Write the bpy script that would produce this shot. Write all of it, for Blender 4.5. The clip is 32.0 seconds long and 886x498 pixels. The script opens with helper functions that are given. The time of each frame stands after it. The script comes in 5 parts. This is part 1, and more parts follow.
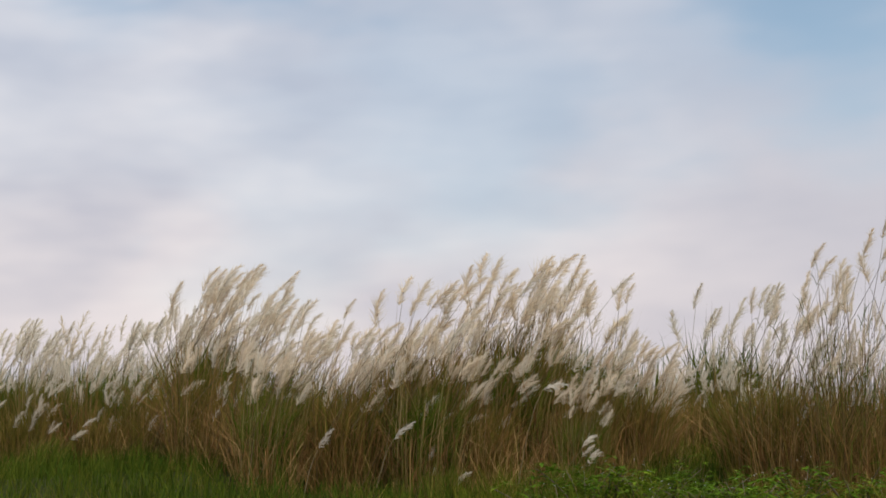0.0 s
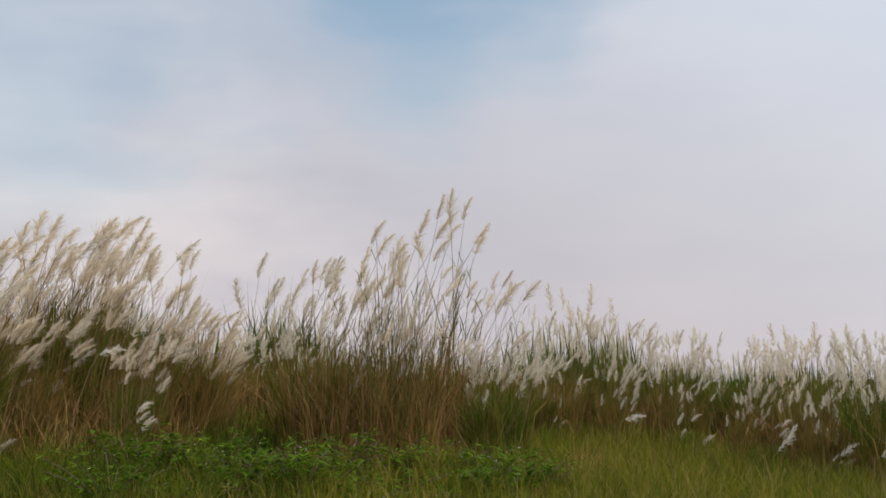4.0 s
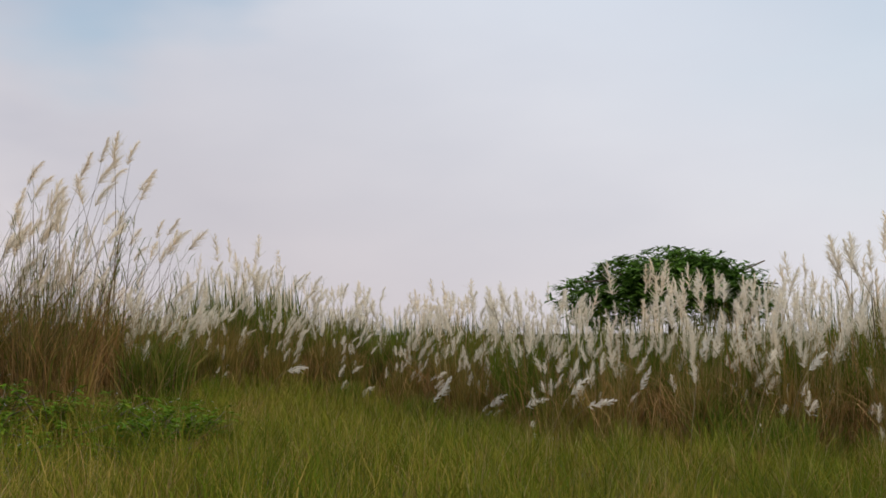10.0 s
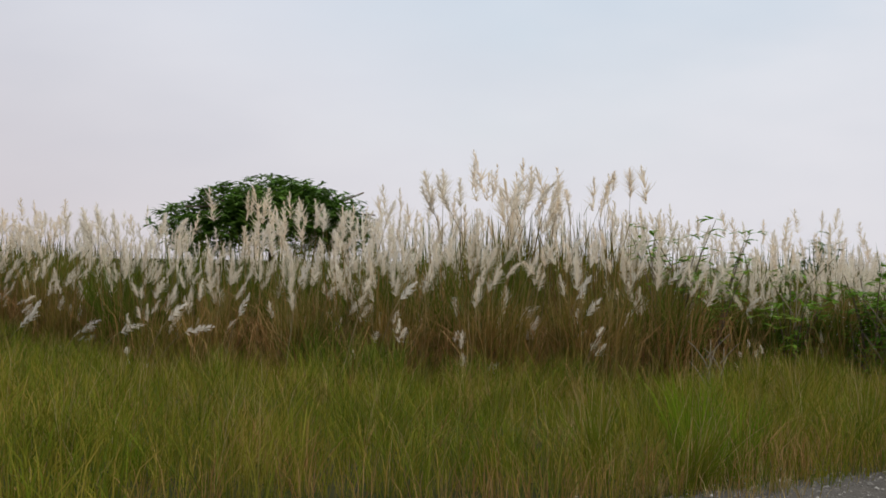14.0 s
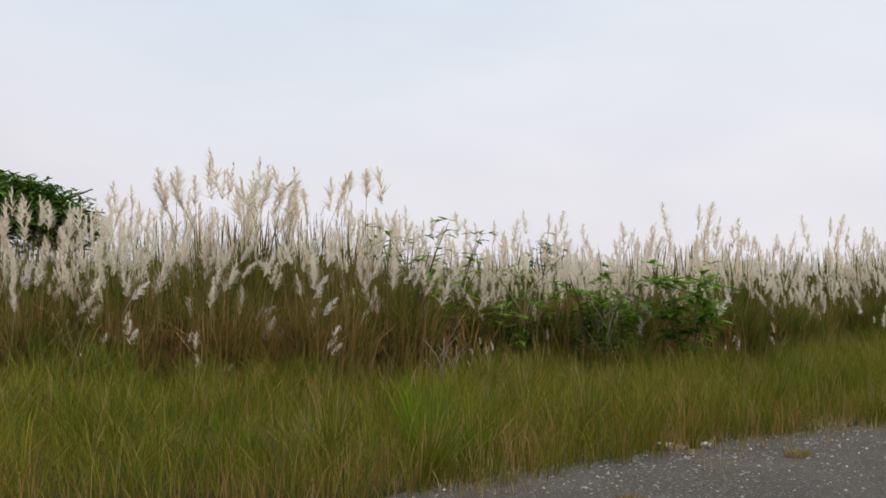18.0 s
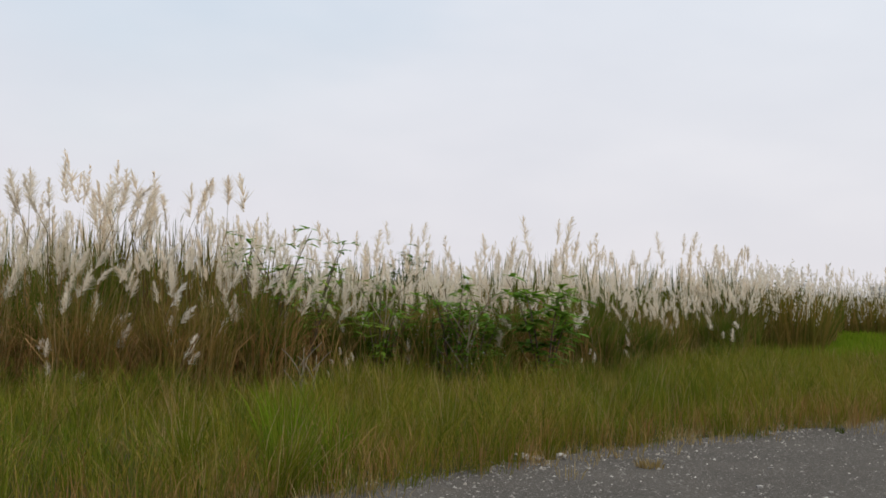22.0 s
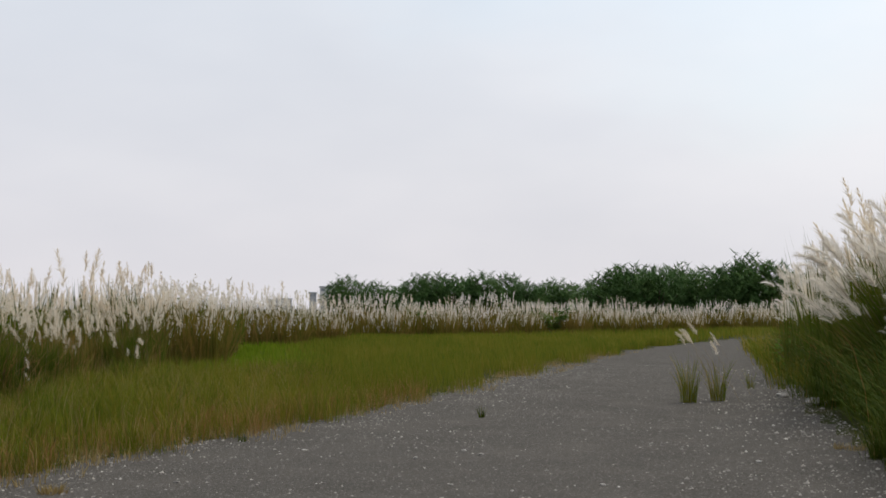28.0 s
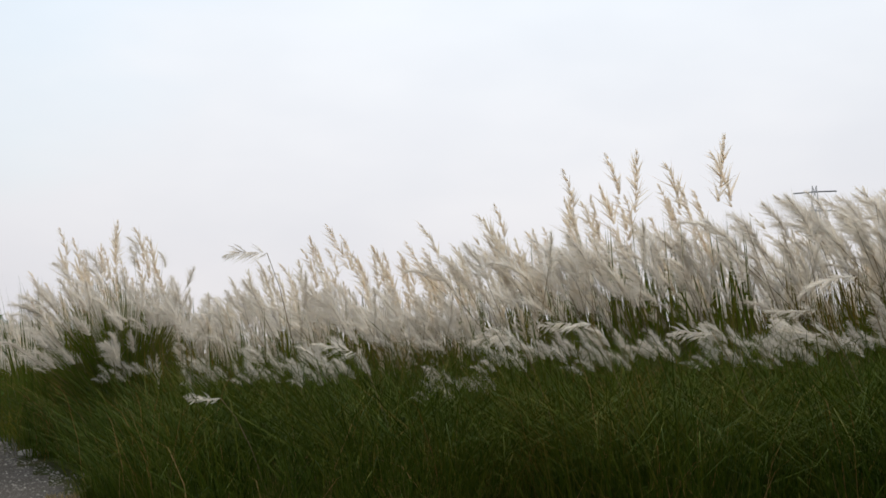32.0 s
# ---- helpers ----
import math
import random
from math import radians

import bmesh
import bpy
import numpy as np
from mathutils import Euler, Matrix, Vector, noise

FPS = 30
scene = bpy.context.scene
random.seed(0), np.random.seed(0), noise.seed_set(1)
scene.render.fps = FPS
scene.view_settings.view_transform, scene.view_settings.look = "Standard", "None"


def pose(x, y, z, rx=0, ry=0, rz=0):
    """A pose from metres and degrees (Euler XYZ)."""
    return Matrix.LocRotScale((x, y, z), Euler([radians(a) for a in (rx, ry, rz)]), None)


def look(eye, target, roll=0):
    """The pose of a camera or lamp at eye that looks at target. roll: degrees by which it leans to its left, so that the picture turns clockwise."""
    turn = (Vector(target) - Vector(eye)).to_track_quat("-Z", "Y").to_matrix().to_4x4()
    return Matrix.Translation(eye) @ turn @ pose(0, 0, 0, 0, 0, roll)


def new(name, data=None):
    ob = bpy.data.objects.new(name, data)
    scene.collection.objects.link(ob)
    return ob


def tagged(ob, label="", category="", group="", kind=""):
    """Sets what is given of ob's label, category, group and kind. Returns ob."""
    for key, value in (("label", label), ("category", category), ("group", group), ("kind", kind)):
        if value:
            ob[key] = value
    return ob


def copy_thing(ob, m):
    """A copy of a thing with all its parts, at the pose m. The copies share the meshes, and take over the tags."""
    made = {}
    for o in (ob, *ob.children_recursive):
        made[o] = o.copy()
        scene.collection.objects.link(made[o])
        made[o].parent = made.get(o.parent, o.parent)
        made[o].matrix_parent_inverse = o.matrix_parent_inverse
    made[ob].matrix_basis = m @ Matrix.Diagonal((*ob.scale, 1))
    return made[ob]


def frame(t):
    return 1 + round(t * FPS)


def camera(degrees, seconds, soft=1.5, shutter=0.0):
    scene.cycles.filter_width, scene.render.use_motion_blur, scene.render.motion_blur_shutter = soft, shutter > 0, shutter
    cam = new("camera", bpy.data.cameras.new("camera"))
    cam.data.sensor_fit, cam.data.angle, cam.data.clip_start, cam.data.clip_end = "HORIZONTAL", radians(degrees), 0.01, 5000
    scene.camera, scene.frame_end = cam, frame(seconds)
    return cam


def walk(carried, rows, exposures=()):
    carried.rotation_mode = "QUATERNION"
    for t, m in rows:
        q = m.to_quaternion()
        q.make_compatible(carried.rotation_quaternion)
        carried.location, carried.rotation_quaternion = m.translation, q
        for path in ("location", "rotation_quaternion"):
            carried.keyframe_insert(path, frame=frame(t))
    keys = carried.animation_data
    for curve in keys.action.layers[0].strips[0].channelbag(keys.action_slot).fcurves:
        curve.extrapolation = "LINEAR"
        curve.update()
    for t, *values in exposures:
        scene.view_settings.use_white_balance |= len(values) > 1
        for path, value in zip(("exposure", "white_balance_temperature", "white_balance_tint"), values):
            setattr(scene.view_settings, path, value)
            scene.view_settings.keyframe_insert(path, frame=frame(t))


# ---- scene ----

# ---------------------------------------------------------------- camera
EYE = 1.5
cam = camera(40, 32.0, soft=1.6)
# seconds, bearing (degrees clockwise from +y), tilt, roll
ROWS = (
    (0.0, -69.96, 8.50, -1.74), (0.5, -68.54, 8.43, -0.73), (1.0, -67.18, 8.89, -1.49), (1.5, -65.70, 9.30, -1.28),
    (2.0, -61.89, 8.13, -1.07), (2.5, -57.46, 7.63, -1.21), (3.0, -53.53, 6.97, -1.19), (3.5, -51.03, 6.62, -1.23),
    (5.5, -47.99, 6.27, -0.94), (6.0, -47.04, 6.09, -1.52), (6.5, -45.82, 5.74, -2.16), (7.0, -44.75, 5.53, -2.16),
    (7.5, -43.43, 5.44, -2.28), (8.0, -42.65, 5.13, -2.19), (8.5, -40.01, 4.76, -1.13), (9.0, -38.53, 4.33, -0.77),
    (9.5, -36.79, 4.20, -0.79), (10.0, -34.10, 4.02, -0.39), (10.5, -32.59, 3.32, -0.05), (11.0, -31.39, 3.36, -0.34),
    (11.5, -29.34, 3.10, -0.00), (12.0, -26.20, 2.60, -0.16), (12.5, -22.18, 2.40, 0.15), (13.0, -19.64, 1.70, 0.50),
    (13.5, -17.38, 1.07, 0.62), (15.5, -10.96, 0.33, 1.81), (16.0, -8.92, 1.08, 1.47), (16.5, -6.71, 1.09, 1.33),
    (17.0, -6.05, 1.07, 1.30), (17.5, -4.67, 1.06, 1.32), (18.0, -3.16, 0.87, 1.01), (18.5, -1.76, 0.59, 0.96),
    (19.0, -0.75, 0.36, 1.43), (19.5, 0.36, 0.75, 1.26), (20.0, 1.53, 0.94, 2.06), (20.5, 2.24, 1.16, 2.55),
    (21.0, 2.31, 1.15, 2.35), (21.5, 2.44, 1.31, 2.23), (22.0, 3.30, 1.54, 2.00), (22.5, 5.29, 1.50, 1.85),
    (23.0, 6.12, 1.60, 1.30), (23.5, 7.34, 1.33, 0.94), (24.0, 9.05, -0.02, 0.99), (24.5, 9.81, -0.58, 1.47),
    (26.5, 21.48, 2.81, 0.37), (27.0, 24.11, 2.78, 0.06), (27.5, 26.39, 2.72, 0.50), (28.0, 30.84, 2.85, 0.22),
    (28.5, 35.42, 2.72, -0.05), (29.0, 38.21, 1.22, -0.25), (29.5, 44.32, 0.54, 0.16), (30.0, 51.04, -0.03, -0.25),
    (30.5, 55.94, 0.80, -0.95), (31.0, 60.36, 2.76, -1.47), (31.5, 63.95, 4.18, -1.51), (32.0, 66.66, 4.79, -1.42),
)
walk(cam, [(t, pose(0, 0, EYE, 90 + ti, 0, -az) @ pose(0, 0, 0, 0, 0, ro)) for t, az, ti, ro in ROWS],
     exposures=((0, 0.0), (2, -0.14), (4.5, -0.04), (8, 0.0), (13, 0.0), (16, 0.08), (20, 0.15), (23, 0.03), (27, 0.02), (30, -0.1), (32, -0.06)))

# ---------------------------------------------------------------- light
SUN_AZ, SUN_EL = 76.0, 54.0
GLOW_AZ, GLOW_EL = 70.0, 48.0  # where the cloud sheet is thinnest
world = bpy.data.worlds.new("overcast_sky")
scene.world = world
world.use_nodes = True
wt = world.node_tree
wt.nodes.clear()


def node(tree, kind, **values):
    n = tree.nodes.new(kind)
    for key, value in values.items():
        n.inputs[key.replace("_", " ")].default_value = value
    return n


def ramp(tree, fac, stops, mode="LINEAR"):
    n = tree.nodes.new("ShaderNodeValToRGB")
    n.color_ramp.interpolation = mode
    els = n.color_ramp.elements
    while len(els) < len(stops):
        els.new(0.5)
    for e, (p, c) in zip(els, stops):
        e.position, e.color = p, (*c, 1) if len(c) == 3 else c
    tree.links.new(fac, n.inputs[0])
    return n.outputs[0]


def mixed(tree, fac, a, b, kind="MIX"):
    n = tree.nodes.new("ShaderNodeMix")
    n.data_type, n.blend_type = "RGBA", kind
    for i, v in ((0, fac), (6, a), (7, b)):
        if hasattr(v, "links"):
            tree.links.new(v, n.inputs[i])
        else:
            n.inputs[i].default_value = v if i == 0 or len(v) == 4 else (*v, 1)
    return n.outputs[2]


def sky_nodes():
    L = wt.links.new
    sky = wt.nodes.new("ShaderNodeTexSky")
    sky.sky_type, sky.sun_disc = "NISHITA", False
    sky.sun_elevation, sky.sun_rotation = radians(SUN_EL), radians(SUN_AZ)
    sky.air_density, sky.dust_density = 1.0, 2.0
    co = wt.nodes.new("ShaderNodeTexCoord").outputs["Generated"]
    sq = node(wt, "ShaderNodeMapping", Scale=(1.0, 1.0, 2.6), Location=CLOUD_AT)
    L(co, sq.inputs["Vector"])
    big = node(wt, "ShaderNodeTexNoise", Scale=2.6, Detail=4.0, Roughness=0.5, Distortion=0.25)
    L(sq.outputs[0], big.inputs["Vector"])
    soft = node(wt, "ShaderNodeTexNoise", Scale=5.5, Detail=3.0, Roughness=0.5)
    L(sq.outputs[0], soft.inputs["Vector"])
    # how much the cloud sheet closes: thinner away from the sun, closed near the horizon
    sep = wt.nodes.new("ShaderNodeSeparateXYZ")
    L(co, sep.inputs[0])
    away = node(wt, "ShaderNodeMapRange")
    for k, v in (("From Min", -0.97), ("From Max", -0.7), ("To Min", 0.14), ("To Max", 0.26)):
        away.inputs[k].default_value = v
    L(sep.outputs["X"], away.inputs["Value"])
    low = node(wt, "ShaderNodeMapRange")
    for k, v in (("From Min", 0.08), ("From Max", 0.36), ("To Min", 0.34), ("To Max", 0.0)):
        low.inputs[k].default_value = v
    L(sep.outputs["Z"], low.inputs["Value"])
    s1 = wt.nodes.new("ShaderNodeMath")
    L(big.outputs["Fac"], s1.inputs[0]); L(away.outputs[0], s1.inputs[1])
    s2 = wt.nodes.new("ShaderNodeMath")
    L(s1.outputs[0], s2.inputs[0]); L(low.outputs[0], s2.inputs[1])
    cover = ramp(wt, s2.outputs[0], [(0.40, (0, 0, 0)), (0.66, (1, 1, 1))], "EASE")
    # openings in the sheet, with soft uneven rims
    wob = wt.nodes.new("ShaderNodeVectorMath")
    wob.operation = "MULTIPLY_ADD"
    L(soft.outputs["Color"], wob.inputs[0])
    wob.inputs[1].default_value = (0.26, 0.26, 0.16)
    L(co, wob.inputs[2])
    for gaz, gel, size, depth in GAPS:
        far = wt.nodes.new("ShaderNodeVectorMath")
        far.operation = "DISTANCE"
        L(wob.outputs[0], far.inputs[0])
        ge, ga = radians(gel), radians(gaz)
        far.inputs[1].default_value = (math.cos(ge) * math.sin(ga) + 0.13, math.cos(ge) * math.cos(ga) + 0.13, math.sin(ge) + 0.08)
        hole = node(wt, "ShaderNodeMapRange")
        hole.interpolation_type = "SMOOTHSTEP"
        for k, v in (("From Min", size * 0.2), ("From Max", size), ("To Min", 1 - depth), ("To Max", 1.0)):
            hole.inputs[k].default_value = v
        L(far.outputs["Value"], hole.inputs["Value"])
        cover = mixed(wt, 1.0, cover, hole.outputs[0], "MULTIPLY")
    # brightness of the sheet: brighter towards the hidden sun
    lit = wt.nodes.new("ShaderNodeVectorMath")
    lit.operation = "DOT_PRODUCT"
    L(co, lit.inputs[0])
    e, a = radians(GLOW_EL), radians(GLOW_AZ)
    lit.inputs[1].default_value = (math.cos(e) * math.sin(a), math.cos(e) * math.cos(a), math.sin(e))
    span = node(wt, "ShaderNodeMapRange")
    span.inputs["From Min"].default_value = -0.6
    L(lit.outputs["Value"], span.inputs["Value"])
    glow = ramp(wt, span.outputs[0], SHEET)
    calm = ramp(wt, soft.outputs["Fac"], [(0.3, (0.96, 0.965, 0.975)), (0.7, (1.03, 1.025, 1.02))])
    rough = ramp(wt, soft.outputs["Fac"], [(0.32, (0.86, 0.88, 0.93)), (0.66, (1.24, 1.2, 1.15))])
    tone = mixed(wt, ramp(wt, away.outputs[0], [(0.15, (0, 0, 0)), (0.25, (1, 1, 1))]), rough, calm)
    sheet = mixed(wt, 1.0, glow, tone, "MULTIPLY")
    haze = ramp(wt, sep.outputs["Z"], [(0.0, (1.05, 0.985, 0.95)), (0.12, (1.015, 0.995, 0.985)), (0.3, (0.955, 1.0, 1.035))])
    sheet = mixed(wt, 1.0, sheet, haze, "MULTIPLY")
    blue = mixed(wt, 1.0, sky.outputs[0], SKYGAIN, "MULTIPLY")
    out = mixed(wt, cover, blue, sheet)
    bg = wt.nodes.new("ShaderNodeBackground")
    bg.inputs["Strength"].default_value = 0.12
    L(out, bg.inputs["Color"])
    L(bg.outputs[0], wt.nodes.new("ShaderNodeOutputWorld").inputs["Surface"])


# cloud sheet: radiance over the sky's strength, from far from the sun to near it
CLOUD_AT = (0.3, 1.1, 0.2)
GAPS = ((-51, 20.5, 0.2, 0.85), (-67, 15, 0.19, 0.42), (-78, 12, 0.15, 0.24), (-89, 19, 0.2, 0.15), (-10, 21, 0.34, 0.35), (34, 21, 0.2, 0.3), (46, 16, 0.2, 0.22))
SHEET = [(0.06, (5.7, 5.5, 5.75)), (0.25, (5.0, 4.92, 5.35)), (0.45, (5.95, 6.15, 6.7)), (0.76, (6.1, 6.3, 6.75)), (1.0, (9.5, 9.6, 9.8))]
SKYGAIN = (1.3, 1.4, 1.27)
sky_nodes()
sun = new("sun", bpy.data.lights.new("sun", "SUN"))
sun.data.energy, sun.data.angle, sun.data.color = 2.15, radians(18), (1.0, 0.93, 0.82)
sun.matrix_world = look((60 * math.sin(radians(SUN_AZ)), 60 * math.cos(radians(SUN_AZ)), 60 * math.tan(radians(SUN_EL))), (0, 0, 0))


# ---------------------------------------------------------------- materials
def surface(name, stops, rough=0.7, thin=0.0, scale=0.0, bump=0.0, spec=0.04, island=True, dirt=None, sheer=0.0):
    """Plant and stone material: colour by a per-piece random mixed with a noise in world scale."""
    m = bpy.data.materials.new(name)
    m.use_nodes = True
    t = m.node_tree
    t.nodes.clear()
    L = t.links.new
    out = t.nodes.new("ShaderNodeOutputMaterial")
    p = node(t, "ShaderNodeBsdfPrincipled", Roughness=rough)
    p.inputs["Specular IOR Level"].default_value = spec
    geo = t.nodes.new("ShaderNodeNewGeometry")
    nz = node(t, "ShaderNodeTexNoise", Scale=scale or 0.6, Detail=4.0, Roughness=0.6)
    L(geo.outputs["Position"], nz.inputs["Vector"])
    if island:
        ave = node(t, "ShaderNodeMix")
        ave.inputs[0].default_value = 0.55
        L(geo.outputs["Random Per Island"], ave.inputs[3])
        spread = node(t, "ShaderNodeMapRange")
        spread.inputs["From Min"].default_value, spread.inputs["From Max"].default_value = 0.3, 0.7
        L(nz.outputs["Fac"], spread.inputs["Value"])
        L(spread.outputs[0], ave.inputs[2])
        fac = ave.outputs[0]
    else:
        fac = nz.outputs["Fac"]
    col = ramp(t, fac, stops)
    if dirt:
        fine = node(t, "ShaderNodeTexNoise", Scale=dirt[0], Detail=3.0)
        L(geo.outputs["Position"], fine.inputs["Vector"])
        col = mixed(t, ramp(t, fine.outputs["Fac"], [(0.42, (0, 0, 0)), (0.62, (1, 1, 1))]), col, dirt[1])
    L(col, p.inputs["Base Color"])
    if bump:
        b = node(t, "ShaderNodeBump", Strength=bump, Distance=0.02)
        fn = node(t, "ShaderNodeTexNoise", Scale=60.0, Detail=5.0)
        L(geo.outputs["Position"], fn.inputs["Vector"])
        L(fn.outputs["Fac"], b.inputs["Height"])
        L(b.outputs[0], p.inputs["Normal"])
    last = p.outputs[0]
    if thin:
        tr = t.nodes.new("ShaderNodeBsdfTranslucent")
        L(col, tr.inputs["Color"])
        mx = t.nodes.new("ShaderNodeMixShader")
        mx.inputs[0].default_value = thin
        L(last, mx.inputs[1]); L(tr.outputs[0], mx.inputs[2])
        last = mx.outputs[0]
    if sheer:
        clear = t.nodes.new("ShaderNodeBsdfTransparent")
        mx = t.nodes.new("ShaderNodeMixShader")
        mx.inputs[0].default_value = sheer
        L(last, mx.inputs[1]); L(clear.outputs[0], mx.inputs[2])
        last = mx.outputs[0]
    L(last, out.inputs["Surface"])
    return m


GRASS = surface("meadow_grass", [(0.1, (0.064, 0.104, 0.008)), (0.4, (0.12, 0.148, 0.010)), (0.65, (0.2, 0.168, 0.02)), (1.0, (0.42, 0.29, 0.08))], thin=0.25, scale=0.5)
STRAWY = surface("yellowing_grass", [(0.1, (0.085, 0.135, 0.012)), (0.5, (0.155, 0.17, 0.017)), (0.85, (0.24, 0.2, 0.03)), (1.0, (0.37, 0.27, 0.08))], thin=0.25, scale=0.4)
LUSH = surface("lush_grass", [(0.1, (0.1, 0.17, 0.008)), (0.6, (0.16, 0.235, 0.012)), (1.0, (0.24, 0.27, 0.03))], thin=0.3, scale=0.8)
TALLGRASS = surface("tall_verge_grass", [(0.1, (0.02, 0.04, 0.004)), (0.4, (0.043, 0.072, 0.006)), (0.7, (0.085, 0.105, 0.01)), (0.87, (0.14, 0.12, 0.022)), (1.0, (0.28, 0.17, 0.05))], thin=0.1, scale=0.7)
REEDLEAF = surface("reed_leaf", [(0.1, (0.065, 0.072, 0.01)), (0.4, (0.125, 0.118, 0.02)), (0.7, (0.21, 0.145, 0.035)), (1.0, (0.34, 0.225, 0.075))], thin=0.25, scale=0.9)
REEDGREEN = surface("green_reed_leaf", [(0.1, (0.045, 0.075, 0.007)), (0.45, (0.085, 0.118, 0.012)), (0.75, (0.14, 0.14, 0.025)), (1.0, (0.28, 0.2, 0.06))], thin=0.25, scale=0.9)
STRAW = surface("dry_straw", [(0.0, (0.2, 0.14, 0.05)), (0.5, (0.31, 0.23, 0.09)), (1.0, (0.44, 0.34, 0.17))], thin=0.2, scale=1.5)
DRYLEAF = surface("dry_reed_leaf", [(0.0, (0.19, 0.092, 0.032)), (0.5, (0.31, 0.175, 0.062)), (1.0, (0.5, 0.34, 0.15))], thin=0.2, scale=1.2)
STEM = surface("reed_stem", [(0.0, (0.1, 0.085, 0.045)), (0.5, (0.2, 0.15, 0.08)), (1.0, (0.3, 0.24, 0.15))], scale=2.0)
DARKSTEM = surface("dark_reed_stem", [(0.0, (0.05, 0.034, 0.014)), (0.5, (0.11, 0.07, 0.03)), (1.0, (0.21, 0.125, 0.055))], scale=2.0)
PLUME = surface("silky_plume", [(0.0, (0.69, 0.59, 0.45)), (0.5, (0.81, 0.74, 0.615)), (1.0, (0.92, 0.88, 0.79))], rough=0.6, thin=0.55, scale=1.1, sheer=0.25)
WHITEPLUME = surface("white_plume", [(0.0, (0.68, 0.61, 0.51)), (0.5, (0.81, 0.765, 0.685)), (1.0, (0.92, 0.9, 0.85))], rough=0.6, thin=0.6, scale=1.1, sheer=0.2)
TAN = surface("tan_plume", [(0.0, (0.72, 0.59, 0.43)), (0.5, (0.83, 0.73, 0.58)), (1.0, (0.9, 0.83, 0.71))], rough=0.6, thin=0.55, scale=1.1, sheer=0.25)
LEAF = surface("broad_leaf", [(0.0, (0.06, 0.15, 0.012)), (0.5, (0.12, 0.24, 0.02)), (0.9, (0.2, 0.31, 0.03)), (1.0, (0.34, 0.32, 0.05))], rough=0.7, thin=0.3, spec=0.12)
WEED = surface("weed_leaf", [(0.0, (0.045, 0.1, 0.008)), (0.65, (0.1, 0.175, 0.012)), (1.0, (0.26, 0.34, 0.025))], rough=0.85, thin=0.25)
DARKLEAF = surface("dark_tree_leaf", [(0.0, (0.045, 0.1, 0.014)), (0.6, (0.085, 0.165, 0.024)), (1.0, (0.15, 0.22, 0.04))], rough=0.5, thin=0.15)
FARLEAF = surface("distant_tree_leaf", [(0.0, (0.038, 0.085, 0.028)), (0.6, (0.08, 0.15, 0.045)), (1.0, (0.15, 0.22, 0.07))], rough=0.6, thin=0.15, scale=0.25)
BARK = surface("bark", [(0.0, (0.09, 0.065, 0.045)), (1.0, (0.2, 0.16, 0.12))], rough=0.9, scale=8.0, bump=0.5, island=False)
PALETWIG = surface("pale_dead_twig", [(0.0, (0.2, 0.16, 0.11)), (1.0, (0.33, 0.28, 0.2))], rough=0.8, scale=6.0, island=False)
PETAL = surface("white_petal", [(0.0, (0.7, 0.7, 0.66)), (1.0, (0.85, 0.85, 0.8))], thin=0.3)
SOIL = surface("grassy_soil", [(0.25, (0.022, 0.024, 0.01)), (0.5, (0.04, 0.04, 0.016)), (0.75, (0.07, 0.055, 0.03))], rough=0.95, scale=0.8, bump=0.7, island=False, dirt=(9.0, (0.035, 0.042, 0.012)))
ASPHALT = surface("weathered_asphalt", [(0.2, (0.048, 0.043, 0.037)), (0.5, (0.07, 0.062, 0.054)), (0.8, (0.108, 0.096, 0.082))], rough=0.92, scale=0.9, bump=0.8, island=False, dirt=(38.0, (0.085, 0.08, 0.072)))


def aggregate(m):
    """Exposed stones in worn asphalt: small pale and dark cells, raised a little."""
    t = m.node_tree
    L = t.links.new
    p = next(n for n in t.nodes if n.type == "BSDF_PRINCIPLED")
    old = p.inputs["Base Color"].links[0].from_socket
    geo = t.nodes.new("ShaderNodeNewGeometry")
    for scale, hi, share in ((42.0, (0.2, 0.185, 0.165), 0.80), (95.0, (0.15, 0.14, 0.125), 0.7), (70.0, (0.025, 0.023, 0.021), 0.82)):
        v = node(t, "ShaderNodeTexVoronoi", Scale=scale)
        L(geo.outputs["Position"], v.inputs["Vector"])
        pick = t.nodes.new("ShaderNodeSeparateColor")
        L(v.outputs["Color"], pick.inputs[0])
        on = ramp(t, pick.outputs[0], [(share, (0, 0, 0)), (share + 0.04, (1, 1, 1))])
        near = ramp(t, v.outputs["Distance"], [(0.3, (1, 1, 1)), (0.42, (0, 0, 0))])
        both = mixed(t, 1.0, on, near, "MULTIPLY")
        old = mixed(t, both, old, hi)
    L(old, p.inputs["Base Color"])


aggregate(ASPHALT)
STONE = surface("grey_stone", [(0.0, (0.11, 0.105, 0.095)), (0.6, (0.22, 0.205, 0.185)), (1.0, (0.44, 0.42, 0.38))], rough=0.9, scale=14.0, bump=0.4)
PALESTONE = surface("whitish_stone", [(0.0, (0.2, 0.18, 0.155)), (0.7, (0.31, 0.285, 0.245)), (1.0, (0.52, 0.49, 0.44))], rough=0.85, scale=20.0, bump=0.3)
# distance haze is put into these wall and window colours by lightening them
CONCRETE = surface("hazy_concrete", [(0.3, (0.62, 0.62, 0.61)), (0.7, (0.72, 0.71, 0.7))], rough=0.9, scale=0.05, island=False)
HAZYGREY = surface("hazy_grey_wall", [(0.3, (0.38, 0.4, 0.43)), (0.7, (0.46, 0.48, 0.5))], rough=0.9, scale=0.05, island=False)
